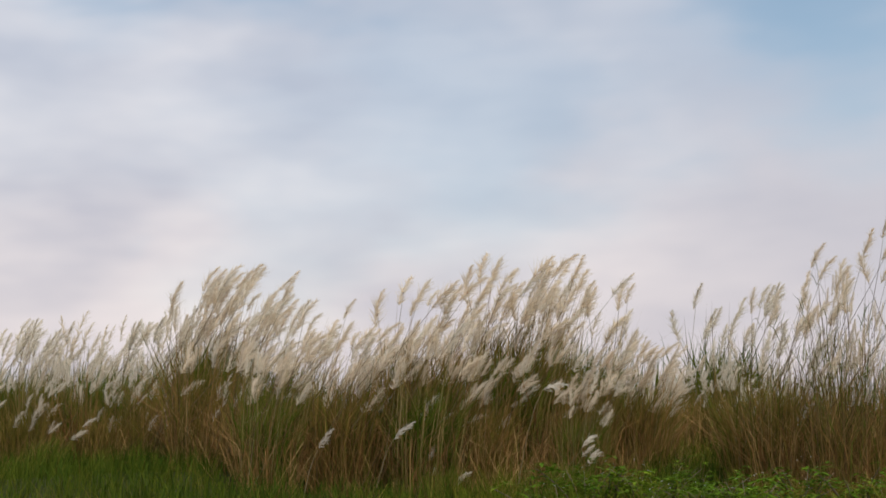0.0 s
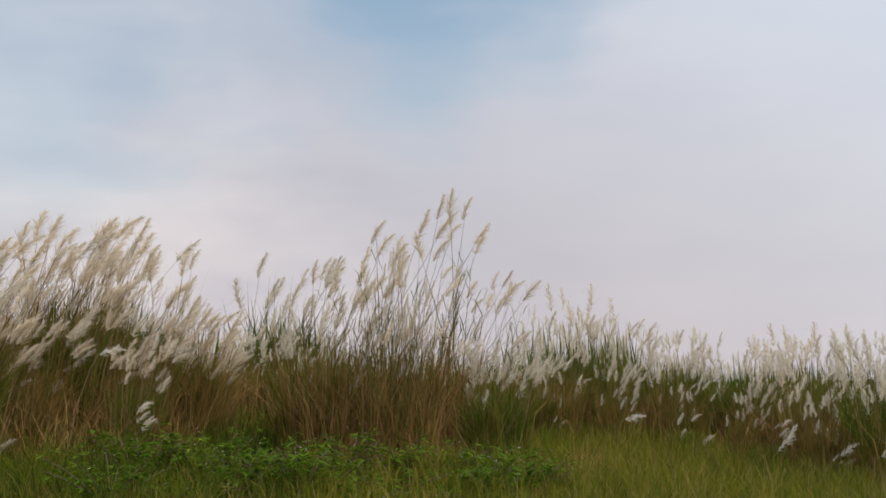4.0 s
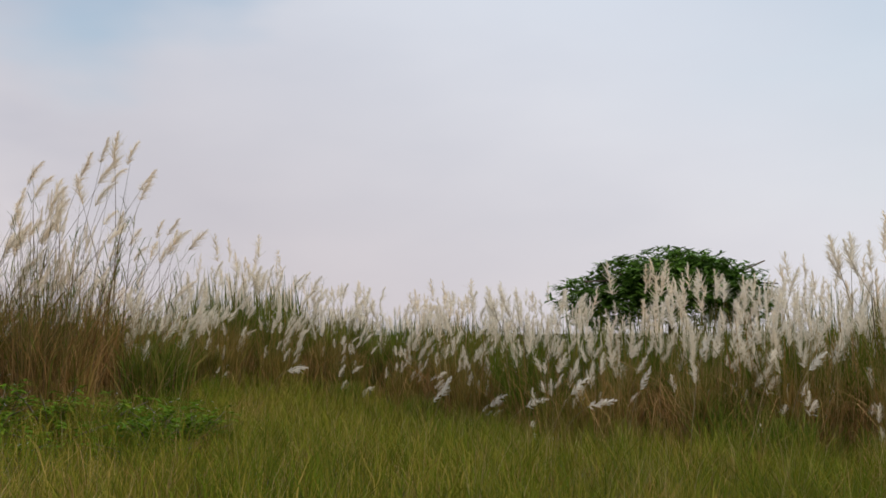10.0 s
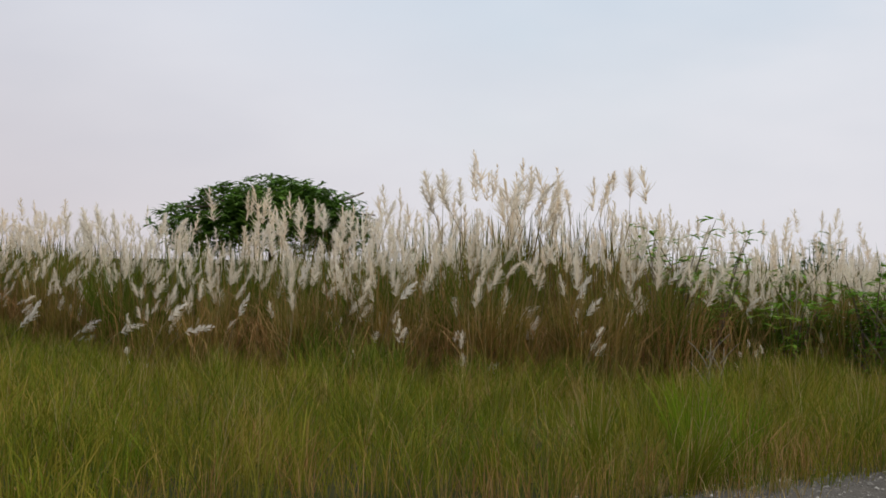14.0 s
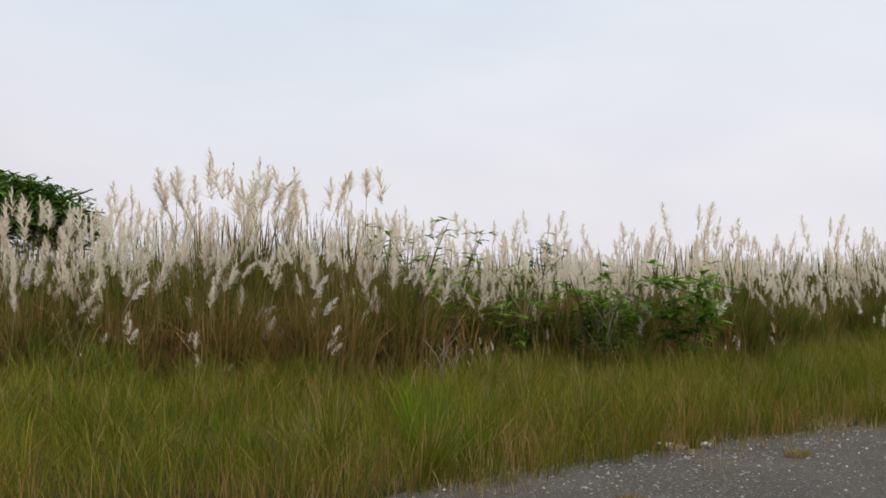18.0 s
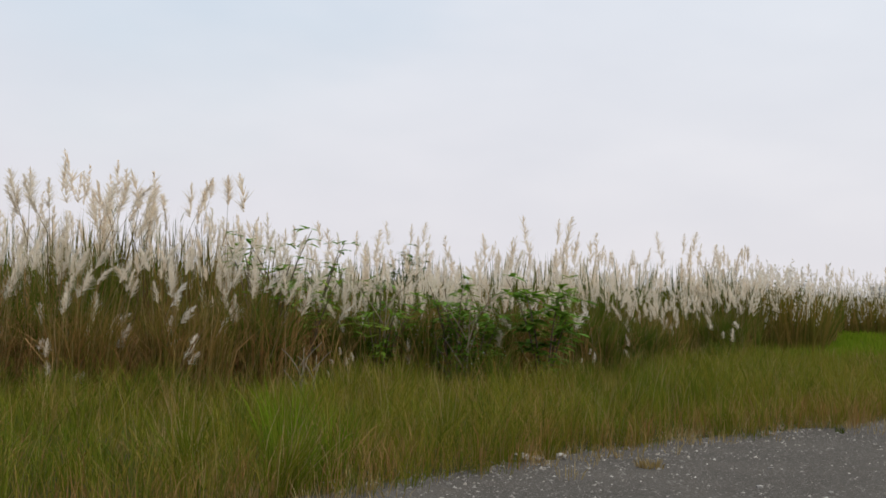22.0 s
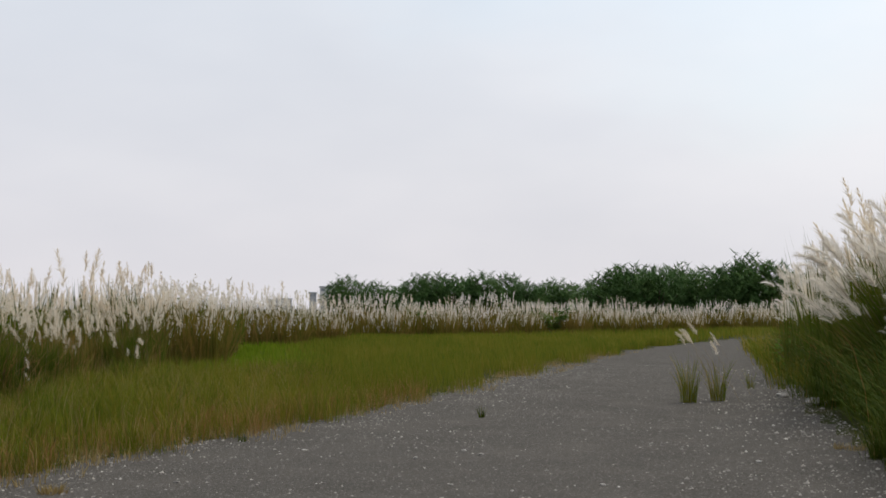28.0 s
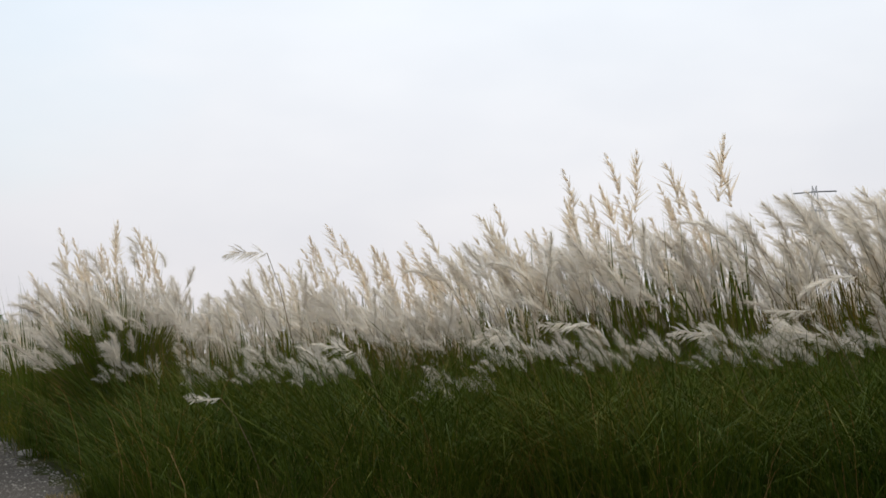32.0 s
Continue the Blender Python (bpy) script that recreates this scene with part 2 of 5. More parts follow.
WINDOW = surface("hazy_window", [(0.3, (0.3, 0.32, 0.35)), (0.7, (0.36, 0.38, 0.41))], rough=0.2, scale=0.1, island=False)
STEEL = surface("galvanised_steel", [(0.3, (0.3, 0.31, 0.32)), (0.7, (0.42, 0.43, 0.44))], rough=0.5, scale=0.3, island=False)

# ---------------------------------------------------------------- mesh helpers
rng = np.random.default_rng(7)


def mesh_np(name, verts, tris, material, smooth=False):
    me = bpy.data.meshes.new(name)
    verts, tris = np.asarray(verts, np.float32), np.asarray(tris, np.int32)
    me.vertices.add(len(verts))
    me.vertices.foreach_set("co", verts.ravel())
    me.loops.add(tris.size)
    me.loops.foreach_set("vertex_index", tris.ravel())
    me.polygons.add(len(tris))
    me.polygons.foreach_set("loop_start", np.arange(0, tris.size, 3, dtype=np.int32))
    if smooth:
        me.polygons.foreach_set("use_smooth", np.ones(len(tris), bool))
    me.materials.append(material)
    me.update(calc_edges=True)
    return me


def part_np(name, me, parent, m=None, label=""):
    ob = new(name, me)
    ob.parent = parent
    if m is not None:
        ob.matrix_basis = m
    return tagged(ob, label) if label else ob


def part(name, bm, material, parent, label=""):
    me = bpy.data.meshes.new(name)
    bm.to_mesh(me)
    bm.free()
    me.materials.append(material)
    return part_np(name, me, parent, None, label)


def thing(name, at, label, category, group="", kind="", turn=0.0, scale=1.0):
    ob = new(name)
    ob.empty_display_size = 0.1
    ob.matrix_basis = pose(*at, 0, 0, turn) @ Matrix.Scale(scale, 4)
    return tagged(ob, label, category, group, kind)


def strips(base, tip, mid, width, segs=3):
    """Tapered bent strips: base, mid (control point) and tip are (n, 3); width (n,). Returns verts, tris."""
    n = len(base)
    s = np.linspace(0, 1, segs + 1)[None, :, None]
    line = (1 - s) ** 2 * base[:, None] + 2 * s * (1 - s) * mid[:, None] + s ** 2 * tip[:, None]
    face = rng.uniform(0, 2 * np.pi, n)
    side = np.stack([np.cos(face), np.sin(face), np.zeros(n)], 1)
    w = (width[:, None] * np.array([0.7, 1.0, 0.75, 0.4])[None, np.linspace(0, 3, segs + 1).astype(int)])[..., None]
    a, b = line - side[:, None] * w / 2, line + side[:, None] * w / 2
    k = 2 * segs + 1
    v = np.empty((n, k, 3))
    v[:, 0:2 * segs:2], v[:, 1:2 * segs:2], v[:, -1] = a[:, :-1], b[:, :-1], line[:, -1]
    f = []
    for i in range(segs - 1):
        f += [(2 * i, 2 * i + 1, 2 * i + 3), (2 * i, 2 * i + 3, 2 * i + 2)]
    f.append((2 * segs - 2, 2 * segs - 1, 2 * segs))
    t = (np.array(f)[None] + (np.arange(n) * k)[:, None, None]).reshape(-1, 3)
    return v.reshape(-1, 3), t


def tubes(base, tip, mid, r0, r1, segs=4, sides=4):
    """Thin bent rods, closed round; one for each row of base."""
    n = len(base)
    s = np.linspace(0, 1, segs + 1)[None, :, None]
    line = (1 - s) ** 2 * base[:, None] + 2 * s * (1 - s) * mid[:, None] + s ** 2 * tip[:, None]
    ax = tip - base
    ax /= np.linalg.norm(ax, axis=1)[:, None] + 1e-9
    ref = np.where(np.abs(ax[:, 2:3]) > 0.9, np.array([[1.0, 0, 0]]), np.array([[0, 0, 1.0]]))
    u = np.cross(ax, ref)
    u /= np.linalg.norm(u, axis=1)[:, None]
    w = np.cross(ax, u)
    ang = np.arange(sides) * 2 * np.pi / sides
    ring = np.cos(ang)[None, :, None] * u[:, None] + np.sin(ang)[None, :, None] * w[:, None]
    rad = (r0[:, None] + (r1 - r0)[:, None] * np.linspace(0, 1, segs + 1)[None])[:, :, None, None]
    v = line[:, :, None] + ring[:, None] * rad
    f = []
    for i in range(segs):
        for j in range(sides):
            a, b = i * sides + j, i * sides + (j + 1) % sides
            f += [(a, b, b + sides), (a, b + sides, a + sides)]
    top = segs * sides
    for j in range(1, sides - 1):
        f.append((top, top + j, top + j + 1))
    k = (segs + 1) * sides
    t = (np.array(f)[None] + (np.arange(n) * k)[:, None, None]).reshape(-1, 3)
    return v.reshape(-1, 3), t


def joined(*pieces):
    vs, ts, k = [], [], 0
    for v, t in pieces:
        vs.append(v); ts.append(t + k); k += len(v)
    return np.concatenate(vs), np.concatenate(ts)


def xy(az, r):
    return r * math.sin(radians(az)), r * math.cos(radians(az))


def smooth01(v):
    v = np.clip(v, 0, 1)
    return v * v * (3 - 2 * v)


def ground_z(x, y):
    """Level by the road; a gentle bank rises to the west, and the ground is a little uneven off the road."""
    x, y = np.asarray(x, float), np.asarray(y, float)
    off = smooth01((np.abs(x - y * 0.9 + 3.0) - 9.0) / 6.0)
    return 0.9 * smooth01((-x - 9) / 12) + off * 0.05 * (np.sin(x * 0.9 + 1.3 * np.sin(y * 0.5)) + np.sin(y * 0.7 + 0.8))


# ---------------------------------------------------------------- ground and road
EDGE_L = ((-60, -52), (-20, -12), (-9, -1), (-4, 4.2), (-0.9, 7.7), (0.1, 8.9), (0.95, 9.75), (1.55, 10.5), (3.2, 12.1), (4.8, 13.3), (7.6, 15.6), (11.7, 19.2), (20.0, 27.2), (30.0, 36.3), (48, 49.2), (75, 62), (120, 78))
EDGE_R = ((-50, -60), (-12, -22), (2, -8), (7.3, -1), (8.1, 2.8), (7.9, 4.1), (7.7, 5.2), (8.5, 6.6), (11.6, 10.0), (14.9, 13.8), (19.4, 18.3), (34.6, 34.5), (52, 44), (78, 54), (124, 68))


def polyline(points, step):
    p = np.array(points, float)
    d = np.concatenate([[0], np.cumsum(np.linalg.norm(np.diff(p, axis=0), axis=1))])
    s = np.linspace(0, d[-1], int(d[-1] / step) + 1)
    return np.stack([np.interp(s, d, p[:, 0]), np.interp(s, d, p[:, 1])], 1)


def side_of(points, x, y):
    """Signed distance to an edge line, positive on its left side (going out from the near end)."""
    p = np.array(points, float)
    best, sign = np.full(np.shape(x), 1e9), np.ones(np.shape(x))
    for (x0, y0), (x1, y1) in zip(p[:-1], p[1:]):
        dx, dy = x1 - x0, y1 - y0
        t = np.clip(((x - x0) * dx + (y - y0) * dy) / (dx * dx + dy * dy), 0, 1)
        ex, ey = x - x0 - t * dx, y - y0 - t * dy
        d = np.hypot(ex, ey)
        cross = dx * ey - dy * ex
        near = d < best
        sign = np.where(near, np.sign(cross), sign)
        best = np.where(near, d, best)
    return best * sign


def build_ground():
    radii = np.concatenate([np.linspace(0, 40, 81), np.geomspace(41, 4000, 40)])
    angs = np.linspace(0, 2 * np.pi, 181)[:-1]
    R, Aa = np.meshgrid(radii[1:], angs, indexing="ij")
    X, Y = R * np.sin(Aa), R * np.cos(Aa)
    v = np.concatenate([[[0, 0, 0]], np.stack([X.ravel(), Y.ravel(), ground_z(X, Y).ravel()], 1)])
    n, k = len(angs), len(radii) - 1
    t = []
    for j in range(n):
        t.append((0, 1 + (j + 1) % n, 1 + j))
    for i in range(k - 1):
        for j in range(n):
            a, b = 1 + i * n + j, 1 + i * n + (j + 1) % n
            t += [(a, b, b + n), (a, b + n, a + n)]
    t = np.array(t)[:, ::-1]
    tagged(new("ground", mesh_np("ground", v, t, SOIL, True)), "bare brownish soil under meadow grass", "ground", kind="structure")
    # road: the cells of a fine polar grid that lie between its two edges, so the rim is ragged
    radii = np.concatenate([np.linspace(0.4, 42, 260), np.geomspace(42.6, 140, 60)])
    angs = np.linspace(0, 2 * np.pi, 541)[:-1]
    R, Aa = np.meshgrid(radii, angs, indexing="ij")
    R = R + rng.uniform(-0.05, 0.05, R.shape)
    R[0] = 0.02
    X, Y = R * np.sin(Aa), R * np.cos(Aa)
    inside = (side_of(EDGE_L, X, Y) < 0.08) & (side_of(EDGE_R, X, Y) > -0.08 - 0.05 * np.clip(R - 20, 0, 14))
    Z = np.maximum(ground_z(X, Y), 0) + 0.008
    n = len(angs)
    i, j = np.meshgrid(np.arange(len(radii) - 1), np.arange(n), indexing="ij")
    q0, q1 = (i * n + j).ravel(), (i * n + (j + 1) % n).ravel()
    t = np.concatenate([np.stack([q0, q0 + n, q1 + n], 1), np.stack([q0, q1 + n, q1], 1), np.array([(0, k, k + 1) for k in range(1, n - 1)])])
    ok = inside.ravel()
    t = t[ok[t].all(1)]
    keep = np.unique(t)
    back = np.zeros(len(ok), int)
    back[keep] = np.arange(len(keep))
    v, t = np.stack([X.ravel(), Y.ravel(), Z.ravel()], 1)[keep], back[t][:, ::-1]
    tagged(new("road", mesh_np("road", v, t, ASPHALT)), "weathered grey asphalt road with loose gravel", "road", kind="structure")


build_ground()


# ---------------------------------------------------------------- grass
def sow(n, az0, az1, r0, r1, keep):
    """n random places in a sector, thinned by keep(x, y) in 0 to 1."""
    az = np.radians(rng.uniform(az0, az1, n))
    r = np.sqrt(rng.uniform(r0 * r0, r1 * r1, n))
    x, y = r * np.sin(az), r * np.cos(az)
    k = rng.uniform(0, 1, n) < keep(x, y)
    return x[k], y[k]


def tufted(x, y, per, spread):
    n = len(x)
    dx, dy = rng.normal(0, spread, n * per), rng.normal(0, spread, n * per)
    return np.repeat(x, per) + dx, np.repeat(y, per) + dy, np.arctan2(dy, dx) + rng.normal(0, 0.5, n * per)


def grass_blades(x, y, h, w, bend=0.4, wind=0.12, a=None, droop=0.0, segs=2):
    n = len(x)
    z = ground_z(x, y)
    base = np.stack([x, y, z - 0.02], 1)
    a = rng.uniform(0, 2 * np.pi, n) if a is None else a
    out = np.stack([np.cos(a), np.sin(a)], 1) * (rng.uniform(0.1, 1, n) * bend * h)[:, None]
    out[:, 1] += wind * h
    tip = base + np.stack([out[:, 0], out[:, 1], h * (1 - droop * rng.uniform(0, 1, n))], 1)
    mid = base + np.stack([out[:, 0] * 0.2, out[:, 1] * 0.2, h * (0.65 + droop * 0.4)], 1)
    return strips(base, tip, mid, w, segs=segs)


AZ_T = (-100, -90, -82, -80, -63, -60, -57, -55, -48, -46, -40, -34, -30, -20, -12, -6, 0, 6, 12, 16, 19, 22, 28, 34, 40, 46, 48, 50, 54, 58, 64, 95)
R_T = (26, 25, 24, 18, 18, 20, 24, 17.5, 17.5, 22, 22, 20, 16.5, 15.0, 14.4, 15.4, 16.8, 17.6, 20, 25, 33, 44, 56, 64, 74, 90, 28, 19.5, 17, 14, 12, 11.5)


def reed_r(az):
    return np.interp(az, AZ_T, R_T)


def near_reeds(x, y):
    return np.hypot(x, y) - reed_r(np.degrees(np.arctan2(x, y)))


def build_grass():
    def strip(x, y):
        d = side_of(EDGE_L, x, y) + 0.12 * np.sin(2.9 * x + 1.7 * y) + 0.1 * np.sin(6.1 * x - 2.3 * y)
        return np.where(d > -0.2, np.clip(0.9 + d * 1.2, 0, 1), 0) * np.clip(0.4 - near_reeds(x, y), 0, 1)

    # verge between road and reeds
    x, y = sow(20000, -30, 30, 7.5, 26, strip)
    tall = rng.uniform(0.55, 1.15, len(x)) * (0.85 + 0.3 * np.sin(x * 1.7 + y * 0.9) * np.sin(y * 1.3 - x))
    x, y, a = tufted(x, y, 8, 0.07)
    h = rng.uniform(0.16, 0.62, len(x)) * np.repeat(tall, 8)
    v = grass_blades(x, y, h, rng.uniform(0.003, 0.0065, len(x)), 0.7, 0.08, a, 0.25)
    tagged(new("verge_grass", mesh_np("verge_grass", *v, GRASS)), "green and tan meadow grass along the road", "grass", kind="stuff")
    for az0, az1, n, mat_, lab in ((-57, -30, 7600, GRASS, "green meadow grass in front of the reeds"), (-100, -57, 10600, TALLGRASS, "dark green meadow grass in front of the reeds")):
        x, y = sow(n, az0, az1, 5.5, 27, strip)
        tall = rng.uniform(0.5, 1.2, len(x))
        x, y, a = tufted(x, y, 6, 0.07)
        h = rng.uniform(0.22, 0.65, len(x)) * np.repeat(tall, 6)
        v = grass_blades(x, y, h, rng.uniform(0.005, 0.011, len(x)), 0.7, 0.08, a, 0.3)
        tagged(new("meadow_grass", mesh_np("meadow_grass", *v, mat_)), lab, "grass", kind="stuff")

    # tufts that arch out of the even sward
    for nm, n, mat_, lab in (("arching_grass", 2600, GRASS, "arching tufts of olive grass in the verge"), ("yellow_tufts", 1500, STRAWY, "arching yellowish grass tufts in the verge"), ("dark_tufts", 1500, REEDGREEN, "arching dark green grass tufts in the verge"), ("brown_tufts", 1300, DRYLEAF, "tufts of reddish-brown grass stems in the verge")):
        x, y = sow(n, -75, 26, 7, 26, lambda x, y: strip(x, y) * (np.sin(0.9 * x + 0.6 * y) * np.sin(0.7 * y - 0.5 * x) > -0.35))
        tall = rng.uniform(0.55, 1.15, len(x)) * (0.75 if mat_ is DRYLEAF else 1.0)
        x, y, a = tufted(x, y, 16, 0.035)
        h = rng.uniform(0.45, 0.85, len(x)) * np.repeat(tall, 16)
        v = grass_blades(x, y, h, rng.uniform(0.003, 0.006, len(x)), 1.0, 0.06, a, 0.4, 3)
        tagged(new(nm, mesh_np(nm, *v, mat_)), lab, "grass", kind="stuff")

    x, y = sow(5000, -60, 24, 7, 24, strip)
    v = grass_blades(x, y, rng.uniform(0.3, 0.8, len(x)), rng.uniform(0.003, 0.005, len(x)), 0.6)
    tagged(new("dry_grass_stalks", mesh_np("dry_grass_stalks", *v, STRAW)), "dry straw-coloured grass stalks in the verge", "grass", kind="stuff")

    def front(x, y):
        d = near_reeds(x, y)
        return np.where((d > -0.9) & (d < 0.7), 0.35 + 0.65 * (np.sin(1.3 * x) * np.sin(1.1 * y + 0.6 * x) > -0.1), 0)

    x, y = sow(52000, -96, 12, 13, 27, front)
    v = grass_blades(x, y, rng.uniform(0.4, 1.5, len(x)), rng.uniform(0.004, 0.009, len(x)), 1.5, 0.03, None, 0.4)
    tagged(new("leaning_dry_stalks", mesh_np("leaning_dry_stalks", *v, DRYLEAF)), "leaning reddish-brown dry stalks before the reeds", "grass", kind="stuff")

    def rim(x, y):
        d = side_of(EDGE_L, x, y) + 0.12 * np.sin(2.9 * x + 1.7 * y)
        return np.where((d > -0.15) & (d < 1.2), np.exp(-np.maximum(d, 0) * 2.0), 0)

    x, y = sow(30000, -30, 30, 7, 26, rim)
    x, y, a = tufted(x, y, 3, 0.05)
    v = grass_blades(x, y, rng.uniform(0.12, 0.5, len(x)), rng.uniform(0.003, 0.006, len(x)), 0.6, 0.05, a, 0.2)
    tagged(new("brown_rim_grass", mesh_np("brown_rim_grass", *v, DRYLEAF)), "brown dry grass stems at the asphalt's rim", "grass", kind="stuff")

    # open meadow along the far road
    def meadow(x, y):
        d = side_of(EDGE_L, x, y) + 0.3 * np.sin(0.9 * x + 0.5 * y) + 0.25 * np.sin(2.9 * x - 1.7 * y) + 0.1
        return np.where(d > 0.05, np.clip(0.45 + d * 0.8, 0, 1), 0) * (near_reeds(x, y) < 1)

    x, y = sow(34000, 12, 48, 14, 60, meadow)
    x, y, a = tufted(x, y, 4, 0.08)
    r = np.hypot(x, y)
    bearing = np.degrees(np.arctan2(x, y)) + rng.normal(0, 0.8, len(x))
    lush = (bearing < 25 - (r - 26) * 0.05) & (r + rng.normal(0, 1.0, len(r)) > 25 + np.maximum(bearing - 16, 0) * 0.5)
    h = rng.uniform(0.2, 0.5, len(x)) * np.where(lush, 0.8, 1)
    w = rng.uniform(0.008, 0.014, len(x)) * np.clip(r / 22, 1, 3)
    for nm, sel, mat_, lab in (("yellow_meadow_grass", ~lush, STRAWY, "yellowing short meadow grass beside the road"), ("lush_meadow_grass", lush, LUSH, "bright green lush grass before the reeds")):
        v = grass_blades(x[sel], y[sel], h[sel], w[sel])
        tagged(new(nm, mesh_np(nm, *v, mat_)), lab, "grass", kind="stuff")
    x, y = sow(9000, 26, 48, 58, 112, meadow)
    x, y, a = tufted(x, y, 3, 0.2)
    v = grass_blades(x, y, rng.uniform(0.3, 0.6, len(x)), rng.uniform(0.03, 0.06, len(x)))
    tagged(new("distant_meadow_grass", mesh_np("distant_meadow_grass", *v, STRAWY)), "distant yellow-green meadow grass", "grass", kind="stuff")

    def fringe(x, y):
        d = side_of(EDGE_L, x, y)
        patch = np.sin(1.9 * x + 0.7 * y) * np.sin(0.8 * x - 1.6 * y) > 0.05
        return np.where((d > -0.75) & (d < 0.4), np.where(patch, 0.8, 0.12) * np.exp(np.minimum(d, 0) * 2.2), 0)

    x, y = sow(40000, -6, 44, 7.5, 45, fringe)
    x, y, a = tufted(x, y, 7, 0.05)
    v = grass_blades(x, y, rng.uniform(0.06, 0.2, len(x)), rng.uniform(0.005, 0.01, len(x)), 0.8, 0.05, a)
    tagged(new("dry_fringe_grass", mesh_np("dry_fringe_grass", *v, STRAW)), "sparse dry yellow grass fringing the asphalt", "grass", kind="stuff")

    # tall verge on the other side of the road
    def right(x, y):
        d = -side_of(EDGE_R, x, y) + 0.22 * np.sin(2.3 * x - 1.1 * y) + 0.16 * np.sin(5.3 * x + 3.7 * y)
        return np.where(d > 0.3, np.exp(-np.maximum(d - 3.5, 0)), 0) * (near_reeds(x, y) < 2.0) * (0.3 + 0.7 * (heave(x, y) > 0.42))

    def heave(x, y):
        """Clumpy growth, 0 to 1, about a metre across."""
        return 0.5 + 0.25 * np.sin(2.6 * x + 1.1 * y + 1.4 * np.sin(1.3 * y)) + 0.25 * np.sin(3.1 * y - 1.4 * x + 1.1 * np.sin(1.7 * x))

    x, y = sow(46000, 45.5, 98, 8, 36, right)
    d = -side_of(EDGE_R, x, y)
    x, y, a = tufted(x, y, 7, 0.09)
    tall = rng.uniform(0.6, 1.15, len(d)) * (0.7 + 0.45 * heave(x, y)[::7])
    d = np.repeat(d, 7)
    h = rng.uniform(0.45, 1.0, len(x)) * np.repeat(tall, 7) * np.interp(d, [0, 0.4, 1.5, 4], [0.8, 1.4, 2.25, 2.75]) * np.interp(np.degrees(np.arctan2(x, y)), [48, 56, 62, 96], [1.0, 1.16, 1.36, 1.42])
    h = np.minimum(h, rng.uniform(1.5, 1.95, len(x)))
    v = grass_blades(x, y, h, rng.uniform(0.004, 0.009, len(x)), 1.5, 0.02, a, 0.6, 3)
    tagged(new("tall_verge_grass", mesh_np("tall_verge_grass", *v, TALLGRASS)), "tall dark green grass leaning over the road edge", "grass", kind="stuff")
    def far_right(x, y):
        d = -side_of(EDGE_R, x, y)
        return np.where((d > -0.2) & (d < 9), 1.0, 0)

    x, y = sow(5200, 43.5, 52, 24, 78, far_right)
    x, y, a = tufted(x, y, 7, 0.16)
    v = grass_blades(x, y, rng.uniform(0.3, 0.85, len(x)), rng.uniform(0.014, 0.026, len(x)), 0.7, 0.06, a, 0.25)
    tagged(new("roadside_grass", mesh_np("roadside_grass", *v, GRASS)), "green grass along the bending road's far edge", "grass", kind="stuff")
    x, y = sow(5200, 46, 98, 8, 30, right)
    v = grass_blades(x, y, rng.uniform(0.5, 1.6, len(x)), rng.uniform(0.004, 0.009, len(x)), 0.9, 0.02, None, 0.3, 3)
    tagged(new("dry_tall_stalks", mesh_np("dry_tall_stalks", *v, DRYLEAF)), "dry brown stalks in the tall verge grass", "grass", kind="stuff")


build_grass()


# ---------------------------------------------------------------- plumes and reed clumps
def feathers(at, axis, size, full, droop, branches, hairs, width, segs=1, loose=0.5):
    """Feathery heads: branchlets leave the axis all round, arch out and stream towards +y with the wind; each is a few fine hairs."""
    n = len(at)
    wind = np.array([0.0, 1.0, 0.0])
    shape = (n, branches, hairs)
    q = (np.arange(branches)[None, :, None] + rng.uniform(0, 1, (n, branches, 1))) / branches * 0.96 + rng.normal(0, 0.012, shape)
    q = np.clip(q, 0.0, 1.0)[..., None]
    size, droop, full = (np.broadcast_to(np.asarray(v, float), (n,))[:, None, None, None] for v in (size, droop, full))
    ax = axis[:, None, None]
    base = at[:, None, None] + size * (ax * q * (1 - 0.25 * droop * q) + wind * droop * q * q)
    tang = ax * (1 - 0.5 * droop * q) + wind * 2 * droop * q
    tang = tang / np.linalg.norm(tang, axis=-1, keepdims=True)
    u = np.cross(tang, np.array([0.31, 0.17, 0.02]) + 0 * tang)
    u /= np.linalg.norm(u, axis=-1, keepdims=True) + 1e-9
    w = np.cross(tang, u)
    a = rng.uniform(0, 2 * np.pi, (n, branches, 1))[..., None]
    out = np.cos(a) * u + np.sin(a) * w + wind * 0.45 + rng.normal(0, loose, shape + (3,))
    out = out * (1.12 - 0.6 * q)
    prof = np.sin(np.pi * np.clip(0.14 + 0.8 * q, 0, 1)) ** 0.7 * (1.1 - 0.5 * q)
    ln = size * full * 1.85 * prof * rng.uniform(0.6, 1.1, shape + (1,))
    tip = base + ln * (0.8 * tang + 0.5 * out) - np.array([0, 0, 0.12]) * ln
    mid = base + ln * (0.4 * tang + 0.36 * out)
    wd = (size * width * rng.uniform(0.6, 1.3, shape + (1,))).ravel()
    return strips(base.reshape(-1, 3), tip.reshape(-1, 3), mid.reshape(-1, 3), wd, segs=segs)


